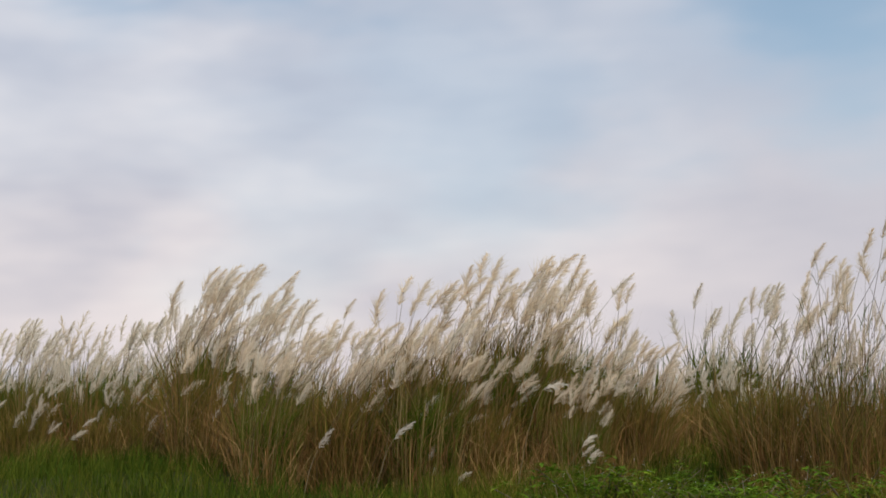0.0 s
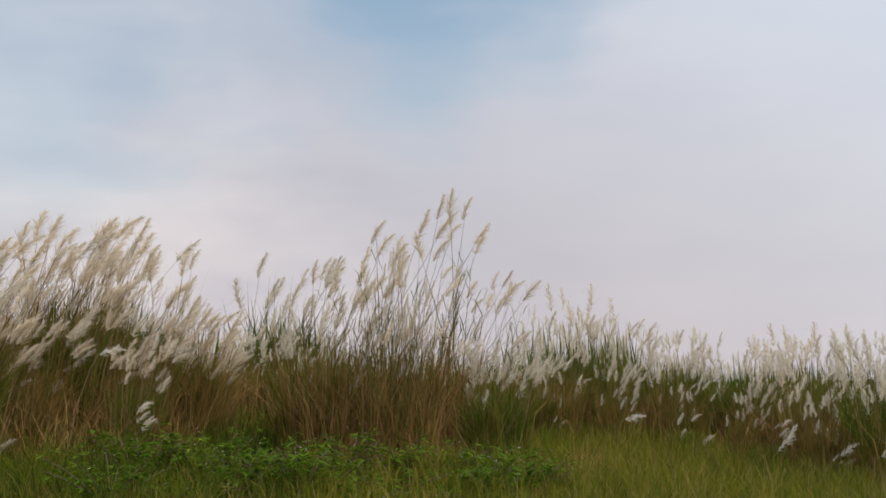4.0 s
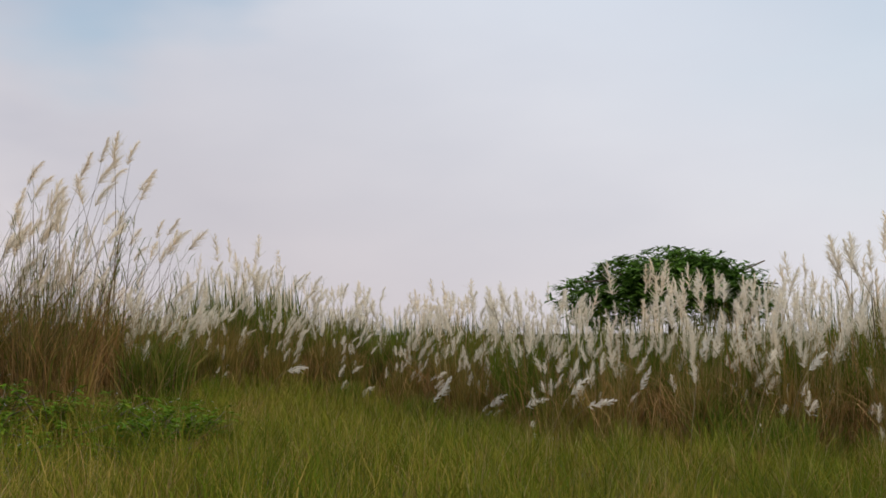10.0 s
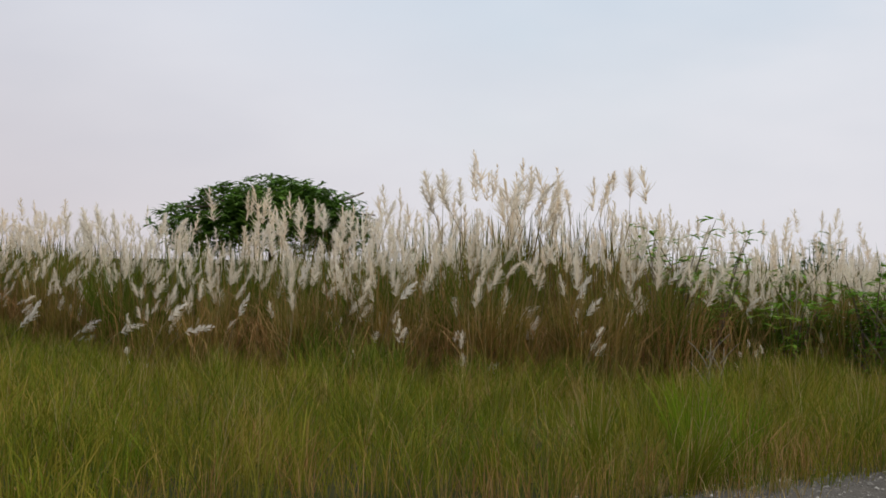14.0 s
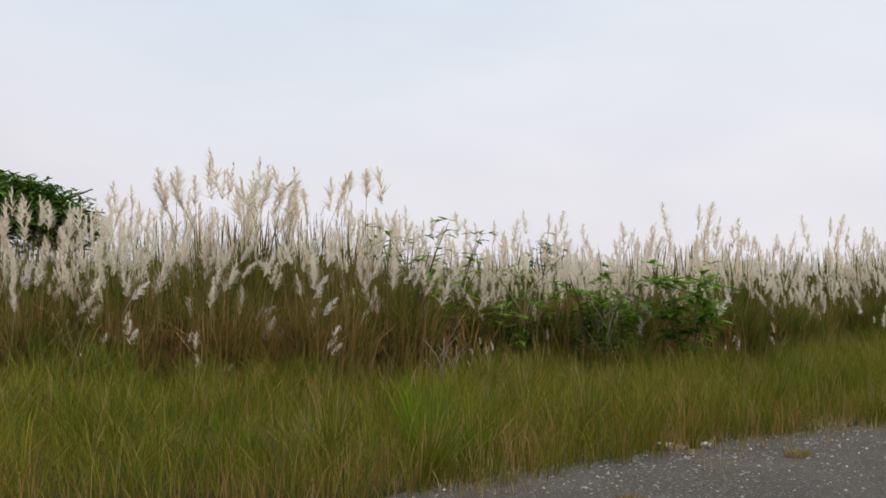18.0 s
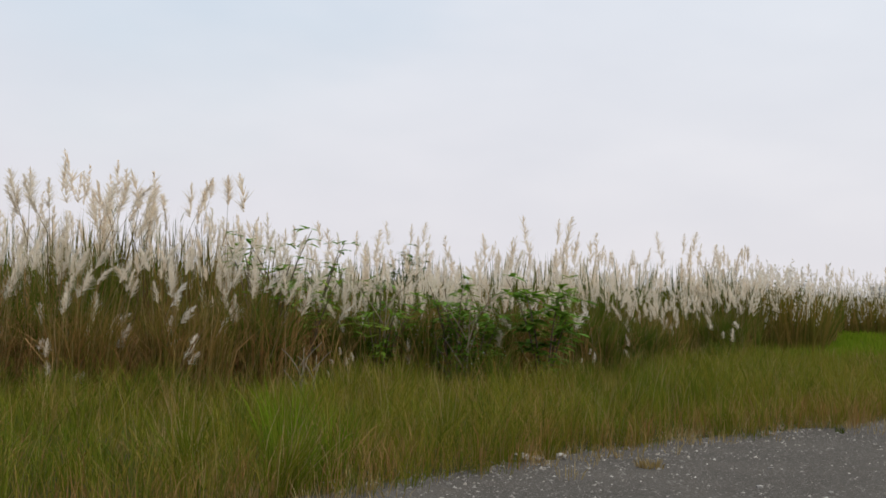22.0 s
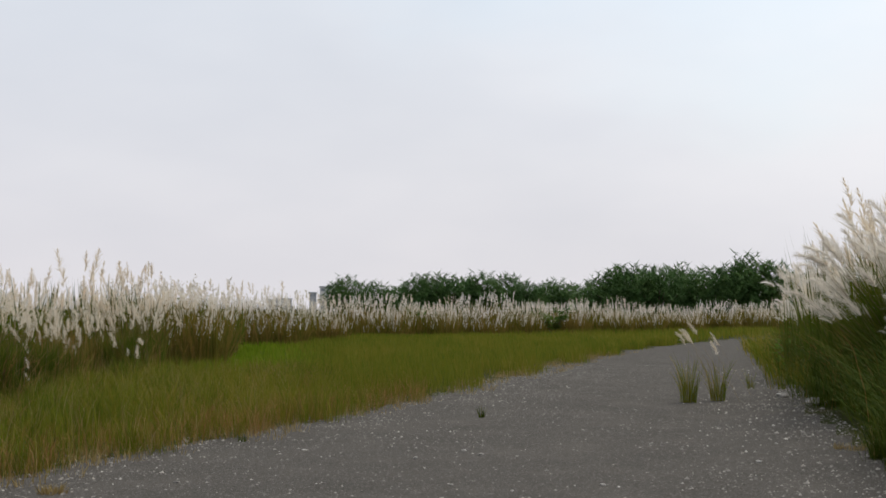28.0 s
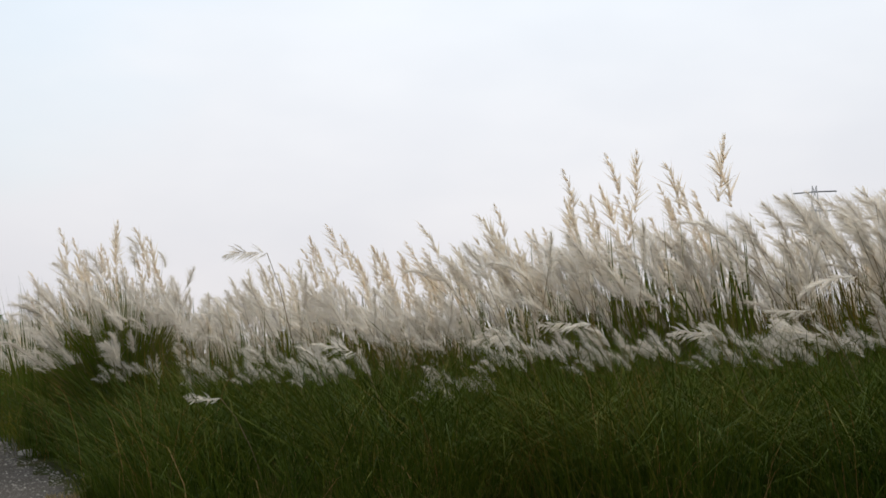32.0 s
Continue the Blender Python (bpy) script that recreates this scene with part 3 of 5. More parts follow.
def plume_mesh(name, material, fullness, droop, branches=22, hairs=6, stalk=STEM, segs=1, width=0.036):
    """One flower head along +z, one metre long, on its stalk."""
    up = np.array([[0.0, 0.0, 1.0]])
    v1 = feathers(np.zeros((1, 3)), up, 1.0, fullness, droop, branches, hairs, width, segs, 0.25 if stalk is None else 0.5)
    if stalk is None:
        return mesh_np(name, *v1, material)
    v3 = tubes(np.array([[0.0, -0.12, -3.4]]), np.array([[0, 0.3 * droop, 0.55]]), np.array([[0.0, 0.05, -1.6]]), np.array([0.011]), np.array([0.005]), segs=3, sides=3)
    verts, tris = joined(v1, v3)
    me = mesh_np(name, verts, tris, material)
    me.materials.append(stalk)
    which = np.zeros(len(tris), np.int32)
    which[-len(v3[1]):] = 1
    me.polygons.foreach_set("material_index", which)
    return me


PLUMES = [plume_mesh("flowering_stem", PLUME, f, d, 30, 7) for f, d in ((0.2, 0.06), (0.23, 0.15), (0.25, 0.25), (0.21, 0.35), (0.24, 0.1), (0.22, 0.2))]
BIGPLUMES = [plume_mesh("flowering_stem", WHITEPLUME, f, d, 34, 8, width=0.03) for f, d in ((0.27, 0.2), (0.31, 0.5), (0.28, 0.12), (0.32, 0.35), (0.27, 0.6), (0.3, 0.25))]
TANPLUMES = [plume_mesh("flowering_stem", TAN, f, d, 32, 7, DARKSTEM) for f, d in ((0.22, 0.1), (0.26, 0.25), (0.24, 0.4), (0.28, 0.18))]

LONEPLUMES = [plume_mesh("plume", WHITEPLUME, f, d, 26, 8, None, 2, 0.024) for f, d in ((0.17, 0.1), (0.2, 0.2), (0.22, 0.35), (0.19, 0.45), (0.21, 0.15))]
FANPLUMES = [plume_mesh("plume", WHITEPLUME, f, d, 22, 6, None, 2, 0.02) for f, d in ((0.22, 0.2), (0.26, 0.45), (0.24, 0.15), (0.26, 0.3), (0.2, 0.6), (0.24, 0.25))]


def along(direction, at, length, twist):
    """Pose that turns +z to a direction, keeping +y towards the wind."""
    q = Vector(direction).normalized()
    x = Vector((0, 1, 0)).cross(q)
    if x.length < 1e-4:
        x = Vector((1, 0, 0))
    x.normalize()
    y = q.cross(x)
    m = Matrix((x, y, q)).transposed().to_4x4()
    return Matrix.Translation(at) @ m @ pose(0, 0, 0, 0, 0, twist) @ Matrix.Scale(length, 4)


def reed_clump(label, height, radius, leaves, dry, stems, leaf_top, lean, plume_set, plume_len, low=0.0, leaf_mat=None, canes=0, cane_mat=None, side_blades=0, stray=0.2):
    """A reed clump one piece of ground wide: leaves, dry leaves, stems and single plumes, swaying towards +y."""
    top = thing("reed_clump", (0, 0, -50), label, "reed clump", "reeds along the road")
    n = leaves
    a, rr = rng.uniform(0, 2 * np.pi, n), radius * np.sqrt(rng.uniform(0, 1, n))
    base = np.stack([rr * np.cos(a), rr * np.sin(a), np.full(n, -0.05)], 1)
    h = height * leaf_top * rng.uniform(0.5, 1.0, n) ** 0.7
    b = rng.uniform(0, 2 * np.pi, n)
    spread = rng.uniform(0.05, 0.34, n) * h
    tip = base + np.stack([np.cos(b) * spread, np.sin(b) * spread + lean * h * 0.8, h * rng.uniform(0.72, 1.0, n)], 1)
    mid = base + np.stack([np.cos(b) * spread * 0.25, np.sin(b) * spread * 0.25 + lean * h * 0.2, h * 0.75], 1)
    part_np("foliage", mesh_np("foliage", *strips(base, tip, mid, rng.uniform(0.012, 0.024, n), segs=2), leaf_mat or REEDLEAF), top)["kind"] = "stuff"
    n = dry
    if n:
        a, rr = rng.uniform(0, 2 * np.pi, n), radius * np.sqrt(rng.uniform(0.1, 1, n))
        base = np.stack([rr * np.cos(a), rr * np.sin(a), np.full(n, -0.05)], 1)
        h = height * rng.uniform(0.15, 0.62, n)
        b = rng.uniform(0, 2 * np.pi, n)
        spread = rng.uniform(0.05, 1.0, n) * h
        tip = base + np.stack([np.cos(b) * spread, np.sin(b) * spread, h], 1)
        mid = base + np.stack([0 * h, 0 * h, h * 0.6], 1)
        part_np("dry_foliage", mesh_np("dry_foliage", *strips(base, tip, mid, rng.uniform(0.008, 0.018, n), segs=2), DRYLEAF), top, None, "dry reddish-brown lower leaves")["kind"] = "stuff"
    n = canes
    if n:
        a, rr = rng.uniform(0, 2 * np.pi, n), radius * np.sqrt(rng.uniform(0, 1, n))
        base = np.stack([rr * np.cos(a), rr * np.sin(a), np.full(n, -0.05)], 1)
        h = height * rng.uniform(0.4, 0.9, n)
        out = rng.uniform(0.0, 0.2, n) * h
        tip = base + np.stack([np.cos(a) * out, np.sin(a) * out + lean * h * 0.8, h], 1)
        mid = base + np.stack([np.cos(a) * out * 0.4, np.sin(a) * out * 0.4 + lean * h * 0.15, h * 0.55], 1)
        if side_blades:
            f = rng.uniform(0.35, 0.95, (n, side_blades, 1))
            b0 = ((1 - f) ** 2 * base[:, None] + 2 * f * (1 - f) * mid[:, None] + f ** 2 * tip[:, None]).reshape(-1, 3)
            k = len(b0)
            e, ln = rng.uniform(0, 2 * np.pi, k), height * rng.uniform(0.06, 0.14, k)
            t1 = b0 + np.stack([np.cos(e) * ln * 0.5, np.sin(e) * ln * 0.5 + 0.1 * ln, ln * rng.uniform(0.2, 1.0, k)], 1)
            m1 = b0 + np.stack([np.cos(e) * ln * 0.15, np.sin(e) * ln * 0.15, ln * 0.7], 1)
            part_np("side_foliage", mesh_np("side_foliage", *strips(b0, t1, m1, rng.uniform(0.007, 0.013, k), segs=2), REEDGREEN), top, None, "short green blades along the canes")["kind"] = "stuff"
        part_np("cane_thicket", mesh_np("cane_thicket", *strips(base, tip, mid, rng.uniform(0.008, 0.014, n)), cane_mat or DARKSTEM), top, None, "bare upright brown canes")["kind"] = "stuff"
    n = stems
    a, rr = rng.uniform(0, 2 * np.pi, n), radius * 0.8 * np.sqrt(rng.uniform(0, 1, n))
    base = np.stack([rr * np.cos(a), rr * np.sin(a), np.full(n, -0.05)], 1)
    fall = np.where(rng.uniform(0, 1, n) < stray, rng.uniform(0.15, 0.3 + 0.6 * low, n), rng.uniform(0, 0.1 + 0.5 * low, n))
    h = height * (1 - fall) - plume_len * 0.62
    fan = rng.uniform(0.02, 0.2, n) * h
    sway = h * lean * rng.uniform(0.4, 1.4, n)
    tip = base + np.stack([np.cos(a) * fan, np.sin(a) * fan + sway, h], 1)
    mid = base + np.stack([np.cos(a) * fan * 0.35, np.sin(a) * fan * 0.35 + sway * 0.15, h * 0.55], 1)
    for i in range(n):
        d = Vector(tip[i] - mid[i]).normalized()
        d = (d + Vector((rng.normal(0, 0.16), lean * 1.3 + rng.normal(0, 0.2), 0))).normalized()
        me = plume_set[int(rng.integers(len(plume_set)))]
        part_np("flowering_stem", me, top, along(d, tip[i] - np.array(d) * 0.02, plume_len * rng.uniform(0.75, 1.2), rng.uniform(-40, 40)))
    return top


def prototypes():
    kinds = {}
    kinds["green"] = [reed_clump("green reed clump with white feathery plumes", 2.8, 0.55, 500, 150, 15, 0.8, 0.06, PLUMES, 0.5, low=0.3, leaf_mat=REEDGREEN if i % 2 else REEDLEAF, canes=20) for i in range(4)]
    kinds["low"] = [reed_clump("low reed clump with drooping white plumes", 1.5, 0.45, 260, 60, 5, 0.72, 0.26, PLUMES[1:4], 0.42, low=0.45, leaf_mat=REEDGREEN) for _ in range(3)]
    kinds["brown"] = [reed_clump("reed clump with brown dry base and white plumes", 2.8, 0.55, 470, 340, 13, 0.78, 0.05, PLUMES, 0.48, stray=0.34, low=0.42, leaf_mat=REEDLEAF if i % 2 else REEDGREEN, canes=100, cane_mat=STRAW if i % 2 else DRYLEAF) for i in range(4)]
    kinds["tall"] = [reed_clump("tall sparse reed clump with bare dark stems and tan plumes", 3.9, 0.6, 110, 230, 13, 0.5, 0.1, TANPLUMES, 0.5, low=0.12, canes=60, side_blades=5) for _ in range(3)]
    kinds["swept"] = [reed_clump("wind-swept green reed clump with tan plumes", 3.6, 0.55, 480, 360, 26, 0.78, 0.14, TANPLUMES + PLUMES[1:3], 0.6, low=0.4, leaf_mat=REEDGREEN if i % 2 else REEDLEAF, canes=110, cane_mat=STRAW if i % 2 else DRYLEAF) for i in range(4)]
    kinds["fountain"] = [reed_clump("lush reed clump with large white plumes bent by wind", 3.0, 0.65, 600, 150, 19, 0.7, 0.11, BIGPLUMES, 0.47, stray=0.0, low=0.16, leaf_mat=REEDGREEN, canes=20) for i in range(4)]
    return kinds


KINDS = prototypes()
used = {k: 0 for k in KINDS}


def plant(kind, az, r, height, wide=1.0):
    protos = KINDS[kind]
    p = protos[used[kind] % len(protos)]
    tall = {"green": 2.8, "low": 1.5, "brown": 2.8, "tall": 3.9, "swept": 3.6, "fountain": 3.0}[kind]
    x, y = xy(az, r)
    s = height / tall
    m = pose(x, y, float(ground_z(x, y)), 0, 0, float(rng.uniform(-22, 22))) @ Matrix.Diagonal((s * wide, s * wide, s, 1))
    if used[kind] < len(protos):
        p.matrix_basis = m
    else:
        copy_thing(p, m)
    used[kind] += 1


# bearing, elevation of the reed tops seen from the road
SKY_AZ = (-92, -88.7, -87, -85, -82.5, -81.7, -81, -80.4, -79, -77.6, -76.2, -75.2, -74.2, -72, -70.4, -68, -66.7, -65.5, -63.2, -62.2, -60.6, -59.4, -57.6, -56.6, -56.1, -54.5, -52.5, -50, -47.2, -46.5, -45.5, -43.8, -40.4, -39.7, -37.2, -36, -34.9, -31.2, -28.4, -24.9, -22, -20.2, -18.5, -15.9, -13.8, -12, -10.4, -8, -6.3, -3.4, -2.2, -1, 0.3, 1.2, 2.6, 3.3, 4.3, 5.4, 8, 9.9, 11.5, 12.2, 14.7, 15.2, 17.6, 18.1, 21)
SKY_EL = (4.8, 5.2, 4.7, 5.5, 5.1, 4.6, 6.4, 8.2, 7.8, 6.6, 7.2, 8, 6.2, 7.5, 6.8, 6.9, 7.9, 7.0, 7.1, 5.8, 5.3, 4.2, 3.4, 5, 6.8, 6.1, 7.8, 7.7, 6.6, 3.8, 2.9, 3.6, 3.8, 2.1, 3, 1.1, 1.9, 3, 1.8, 2.1, 2.9, 3.1, 4.3, 3.9, 3.4, 4.2, 4.9, 4.6, 3.3, 3.4, 3.1, 2.2, 1.25, 1.3, 1.85, 1.85, 1.3, 2.1, 2.8, 2.4, 1.9, 0.9, 0.95, 1.6, 1.5, 0.55, 0.5)
SKY2_AZ = (46.5, 47, 48.3, 49.2, 50, 51.7, 53.4, 54.5, 55.4, 56.4, 58.4, 60.3, 61.7, 62.8, 64.4, 65.4, 66.4, 67.2, 68.2, 69.3, 71.4, 72.6, 76.4, 77.4, 78.8, 80.8, 81.8, 82.8, 84.1, 87, 95)
SKY2_EL = (0.8, 2, 3.7, 4.9, 5.6, 6, 5.1, 4.5, 4, 4.6, 5.2, 6, 5.9, 6.3, 6.5, 5.1, 5, 6.1, 7.1, 7.7, 7.9, 7.5, 7.5, 8.3, 8.7, 8, 7, 7.4, 9.2, 8.8, 8.9)


def top_at(az, r):
    el = np.interp(az, SKY_AZ, SKY_EL) if az < 30 else np.interp(az, SKY2_AZ, SKY2_EL)
    x, y = xy(az, r)
    return EYE + r * math.tan(radians(el)) - float(ground_z(x, y))


def reed_bed():
    az = -96.0
    while az < 20.5:
        r = float(reed_r(az))
        step = math.degrees(0.62 / r)
        for row in range(3):
            a, rr = az + rng.uniform(-0.4, 0.4) * step, r + row * 0.95 + rng.uniform(-0.25, 0.35)
            h = min(top_at(a + (1.0 if a < -40 else 0.0) + g, rr) for g in ((0,) if a < -57 else (-1.0, 0, 1.0))) * (0.83, 0.96, 1.04)[row] * rng.uniform(0.92, 1.04) * (1.05 if -14 < a < -4 else 0.95 if a > 5 else 1.0)
            if -81.5 < a < -60:
                kind = "swept"
            elif -55.2 < a < -48.0:
                kind = "tall"
            elif -13 < a < -7 and row >= 1:
                kind = "tall"
            elif -28 < a < -1:
                kind = "brown" if row < 2 else "green"
            else:
                kind = ("green", "brown", "green")[row]
            if kind == "tall" and a < -40:
                h = top_at(a + 0.8, rr) * (0.98 if row == 0 else 1.12) * rng.uniform(0.9, 1.05)
            elif kind == "tall":
                h *= 0.87
            if h > 0.8 and not (kind == "tall" and a < -40 and row == 1):
                plant(kind, a, rr, h, 1.1)
        if rng.uniform() < (0.7 if az > -46 else 0.35 if az < -64 else 0.0):
            a = az + rng.uniform(-0.5, 0.5) * step
            plant("low", a, r - 0.7 + rng.uniform(-0.5, 0.2), rng.uniform(0.8, 1.6))
        az += step * 1.75
    az = 48.2
    while az < 96:
        r = float(reed_r(az))
        step = math.degrees(0.62 / r)
        for row in range(4):
            a, rr = az + rng.uniform(-0.4, 0.4) * step, r + row * 0.75 + rng.uniform(-0.2, 0.3)
            h = min(top_at(a + g, rr) for g in (-1.2, 0, 1.2)) * (0.98, 1.01, 1.03, 1.06)[row] * rng.uniform(0.92, 1.03) * (1.02 if a > 73 else 0.99 if a > 56 else 1.0)
            plant("fountain", a, rr, max(h, 1.2))
        az += step * 1.5


reed_bed()
for az_, r_, h_ in ((15.3, 27.5, 2.1), (15.9, 28.2, 2.25), (16.5, 27.6, 2.3), (17.0, 28.4, 2.2), (17.5, 28.0, 2.15)):
    plant("tall", az_, r_, h_, 0.8)
for az_, r_, h_ in ((-52.6, 17.2, 2.95), (-52.1, 17.5, 3.1), (-51.5, 17.3, 2.9), (-50.9, 17.7, 2.6), (-51.8, 18.0, 3.1)):
    plant("tall", az_, r_, h_, 0.42)


def dome_clump(az, r, height):
    """A big round clump: stems arch out of one root on all sides, each ending in a plume."""
    x, y = xy(az, r)
    top = thing("reed_clump", (x, y, float(ground_z(x, y))), "large dome-shaped reed clump with arching white plumes", "reed clump", "reeds along the road")
    left = np.array([-math.cos(radians(az)), math.sin(radians(az)), 0.0])

    def arcs(n, lo, hi, wide, sway):
        a, th = rng.uniform(0, 2 * np.pi, n), np.radians(wide) * np.sqrt(rng.uniform(0, 1, n))
        ln = height * (1 - 0.3 * (th / np.radians(wide)) ** 2) * rng.uniform(lo, hi, n)
        base = np.stack([0.3 * np.cos(a) * th, 0.3 * np.sin(a) * th, np.full(n, -0.05)], 1)
        tip = base + np.stack([np.cos(a) * np.sin(th) * ln, np.sin(a) * np.sin(th) * ln, np.cos(th) * ln], 1) + left * (sway * ln)[:, None]
        mid = base * 0.5 + tip * 0.5
        mid[:, :2] *= 0.6
        mid[:, 2] += 0.12 * ln
        return base, tip, mid

    n = 2700
    part_np("foliage", mesh_np("foliage", *strips(*arcs(n, 0.3, 0.86, 37, 0.04), rng.uniform(0.012, 0.024, n)), REEDGREEN), top)["kind"] = "stuff"
    n = 240
    part_np("dry_foliage", mesh_np("dry_foliage", *strips(*arcs(n, 0.2, 0.6, 40, 0.02), rng.uniform(0.008, 0.016, n)), DRYLEAF), top, None, "dry reddish-brown lower leaves")["kind"] = "stuff"
    base, tip, mid = arcs(108, 0.6, 0.95, 37, 0.05)
    for i in range(108):
        d = Vector(tip[i] - mid[i]).normalized() + Vector(left) * 0.12 + Vector((rng.normal(0, 0.14), rng.normal(0, 0.14), 0.35))
        part_np("flowering_stem", BIGPLUMES[i % 6], top, along(d, tip[i], rng.uniform(0.3, 0.48), rng.uniform(-40, 40)))


dome_clump(52.1, 18.6, 3.42)


def lone_stem(az, r, z, side, up, length, proto):
    """One stem that leans out of the bed; side: along the view's right hand, up: upwards."""
    x, y = xy(az, r)
    a = radians(az)
    d = Vector((math.cos(a) * side + 0.1 * math.sin(a), -math.sin(a) * side + 0.1 * math.cos(a), up)).normalized()
    top = thing("leaning_reed", (x, y, float(ground_z(x, y))), "single reed stem leaning out with a white plume", "reed", "leaning reeds")
    part_np("plume", proto, top, along(d, Vector((0, 0, z)), length, 0), "white feathery plume bent by wind")
    me = mesh_np("stalk", *tubes(np.array([[-d.x * 0.5, -d.y * 0.5, -0.05]]), np.array([[0, 0, z]]), np.array([[-d.x * 0.25, -d.y * 0.25, z * 0.8]]), np.array([0.006]), np.array([0.004])), STEM)
    part_np("stalk", me, top)


for row in ((-41.4, 20.5, 0.62, 0.9, 0.15, 0.52, 2), (-34.6, 18.8, 0.5, 0.5, 0.7, 0.4, 1), (-34.2, 18.5, 0.62, 0.3, 0.8, 0.45, 4), (-32.0, 17.6, 0.55, 0.6, 0.5, 0.45, 2),
            (-30.3, 16.2, 0.6, 0.7, 0.3, 0.5, 3), (-28.2, 15.6, 0.75, 0.5, 0.6, 0.45, 2), (-27.4, 15.4, 0.6, 0.8, 0.2, 0.5, 1), (-25.0, 15.2, 0.8, 0.35, 0.8, 0.42, 0),
            (-22.2, 14.0, 1.2, 0.3, 0.9, 0.45, 1), (-17.5, 14.1, 1.1, 0.6, 0.7, 0.42, 2), (-12.0, 14.9, 0.75, 0.4, 0.9, 0.48, 1), (-9.2, 14.8, 1.15, 0.5, 0.9, 0.45, 4),
            (-8.8, 14.6, 0.95, 0.6, 0.7, 0.42, 2), (-5.0, 15.7, 1.3, 0.5, 0.6, 0.45, 1), (-1.5, 16.8, 0.9, 0.6, 0.6, 0.4, 2), (9.6, 18.5, 0.85, 0.4, 0.6, 0.45, 2), (10.2, 18.7, 1.0, -0.3, 0.9, 0.4, 1),
            (-72.5, 17.2, 0.9, 0.7, 0.8, 0.5, 1), (-76.0, 17.2, 0.75, 0.5, 0.9, 0.45, 4), (-65.5, 17.0, 1.6, 0.9, 0.4, 0.5, 2)):
    lone_stem(*row[:5], row[5] * 0.8, LONEPLUMES[row[6]])
for row in ((58.4, 12.6, 2.55, -0.9, 0.12, 0.55, 1), (56.2, 10.5, 1.15, -0.8, -0.1, 0.4, 4), (62.5, 10.6, 1.5, -0.7, 0.3, 0.45, 3), (70.0, 10.6, 1.6, -0.8, 0.2, 0.5, 1), (73.5, 10.4, 1.7, -0.9, 0.1, 0.5, 5),
            (79.0, 10.3, 1.6, -0.95, 0.0, 0.45, 1), (84.2, 10.2, 1.55, -0.95, -0.15, 0.5, 3), (83.6, 10.5, 1.75, -0.95, 0.0, 0.45, 5), (85.4, 10.4, 2.0, -0.9, 0.1, 0.5, 1)):
    lone_stem(*row[:6], FANPLUMES[row[6]])


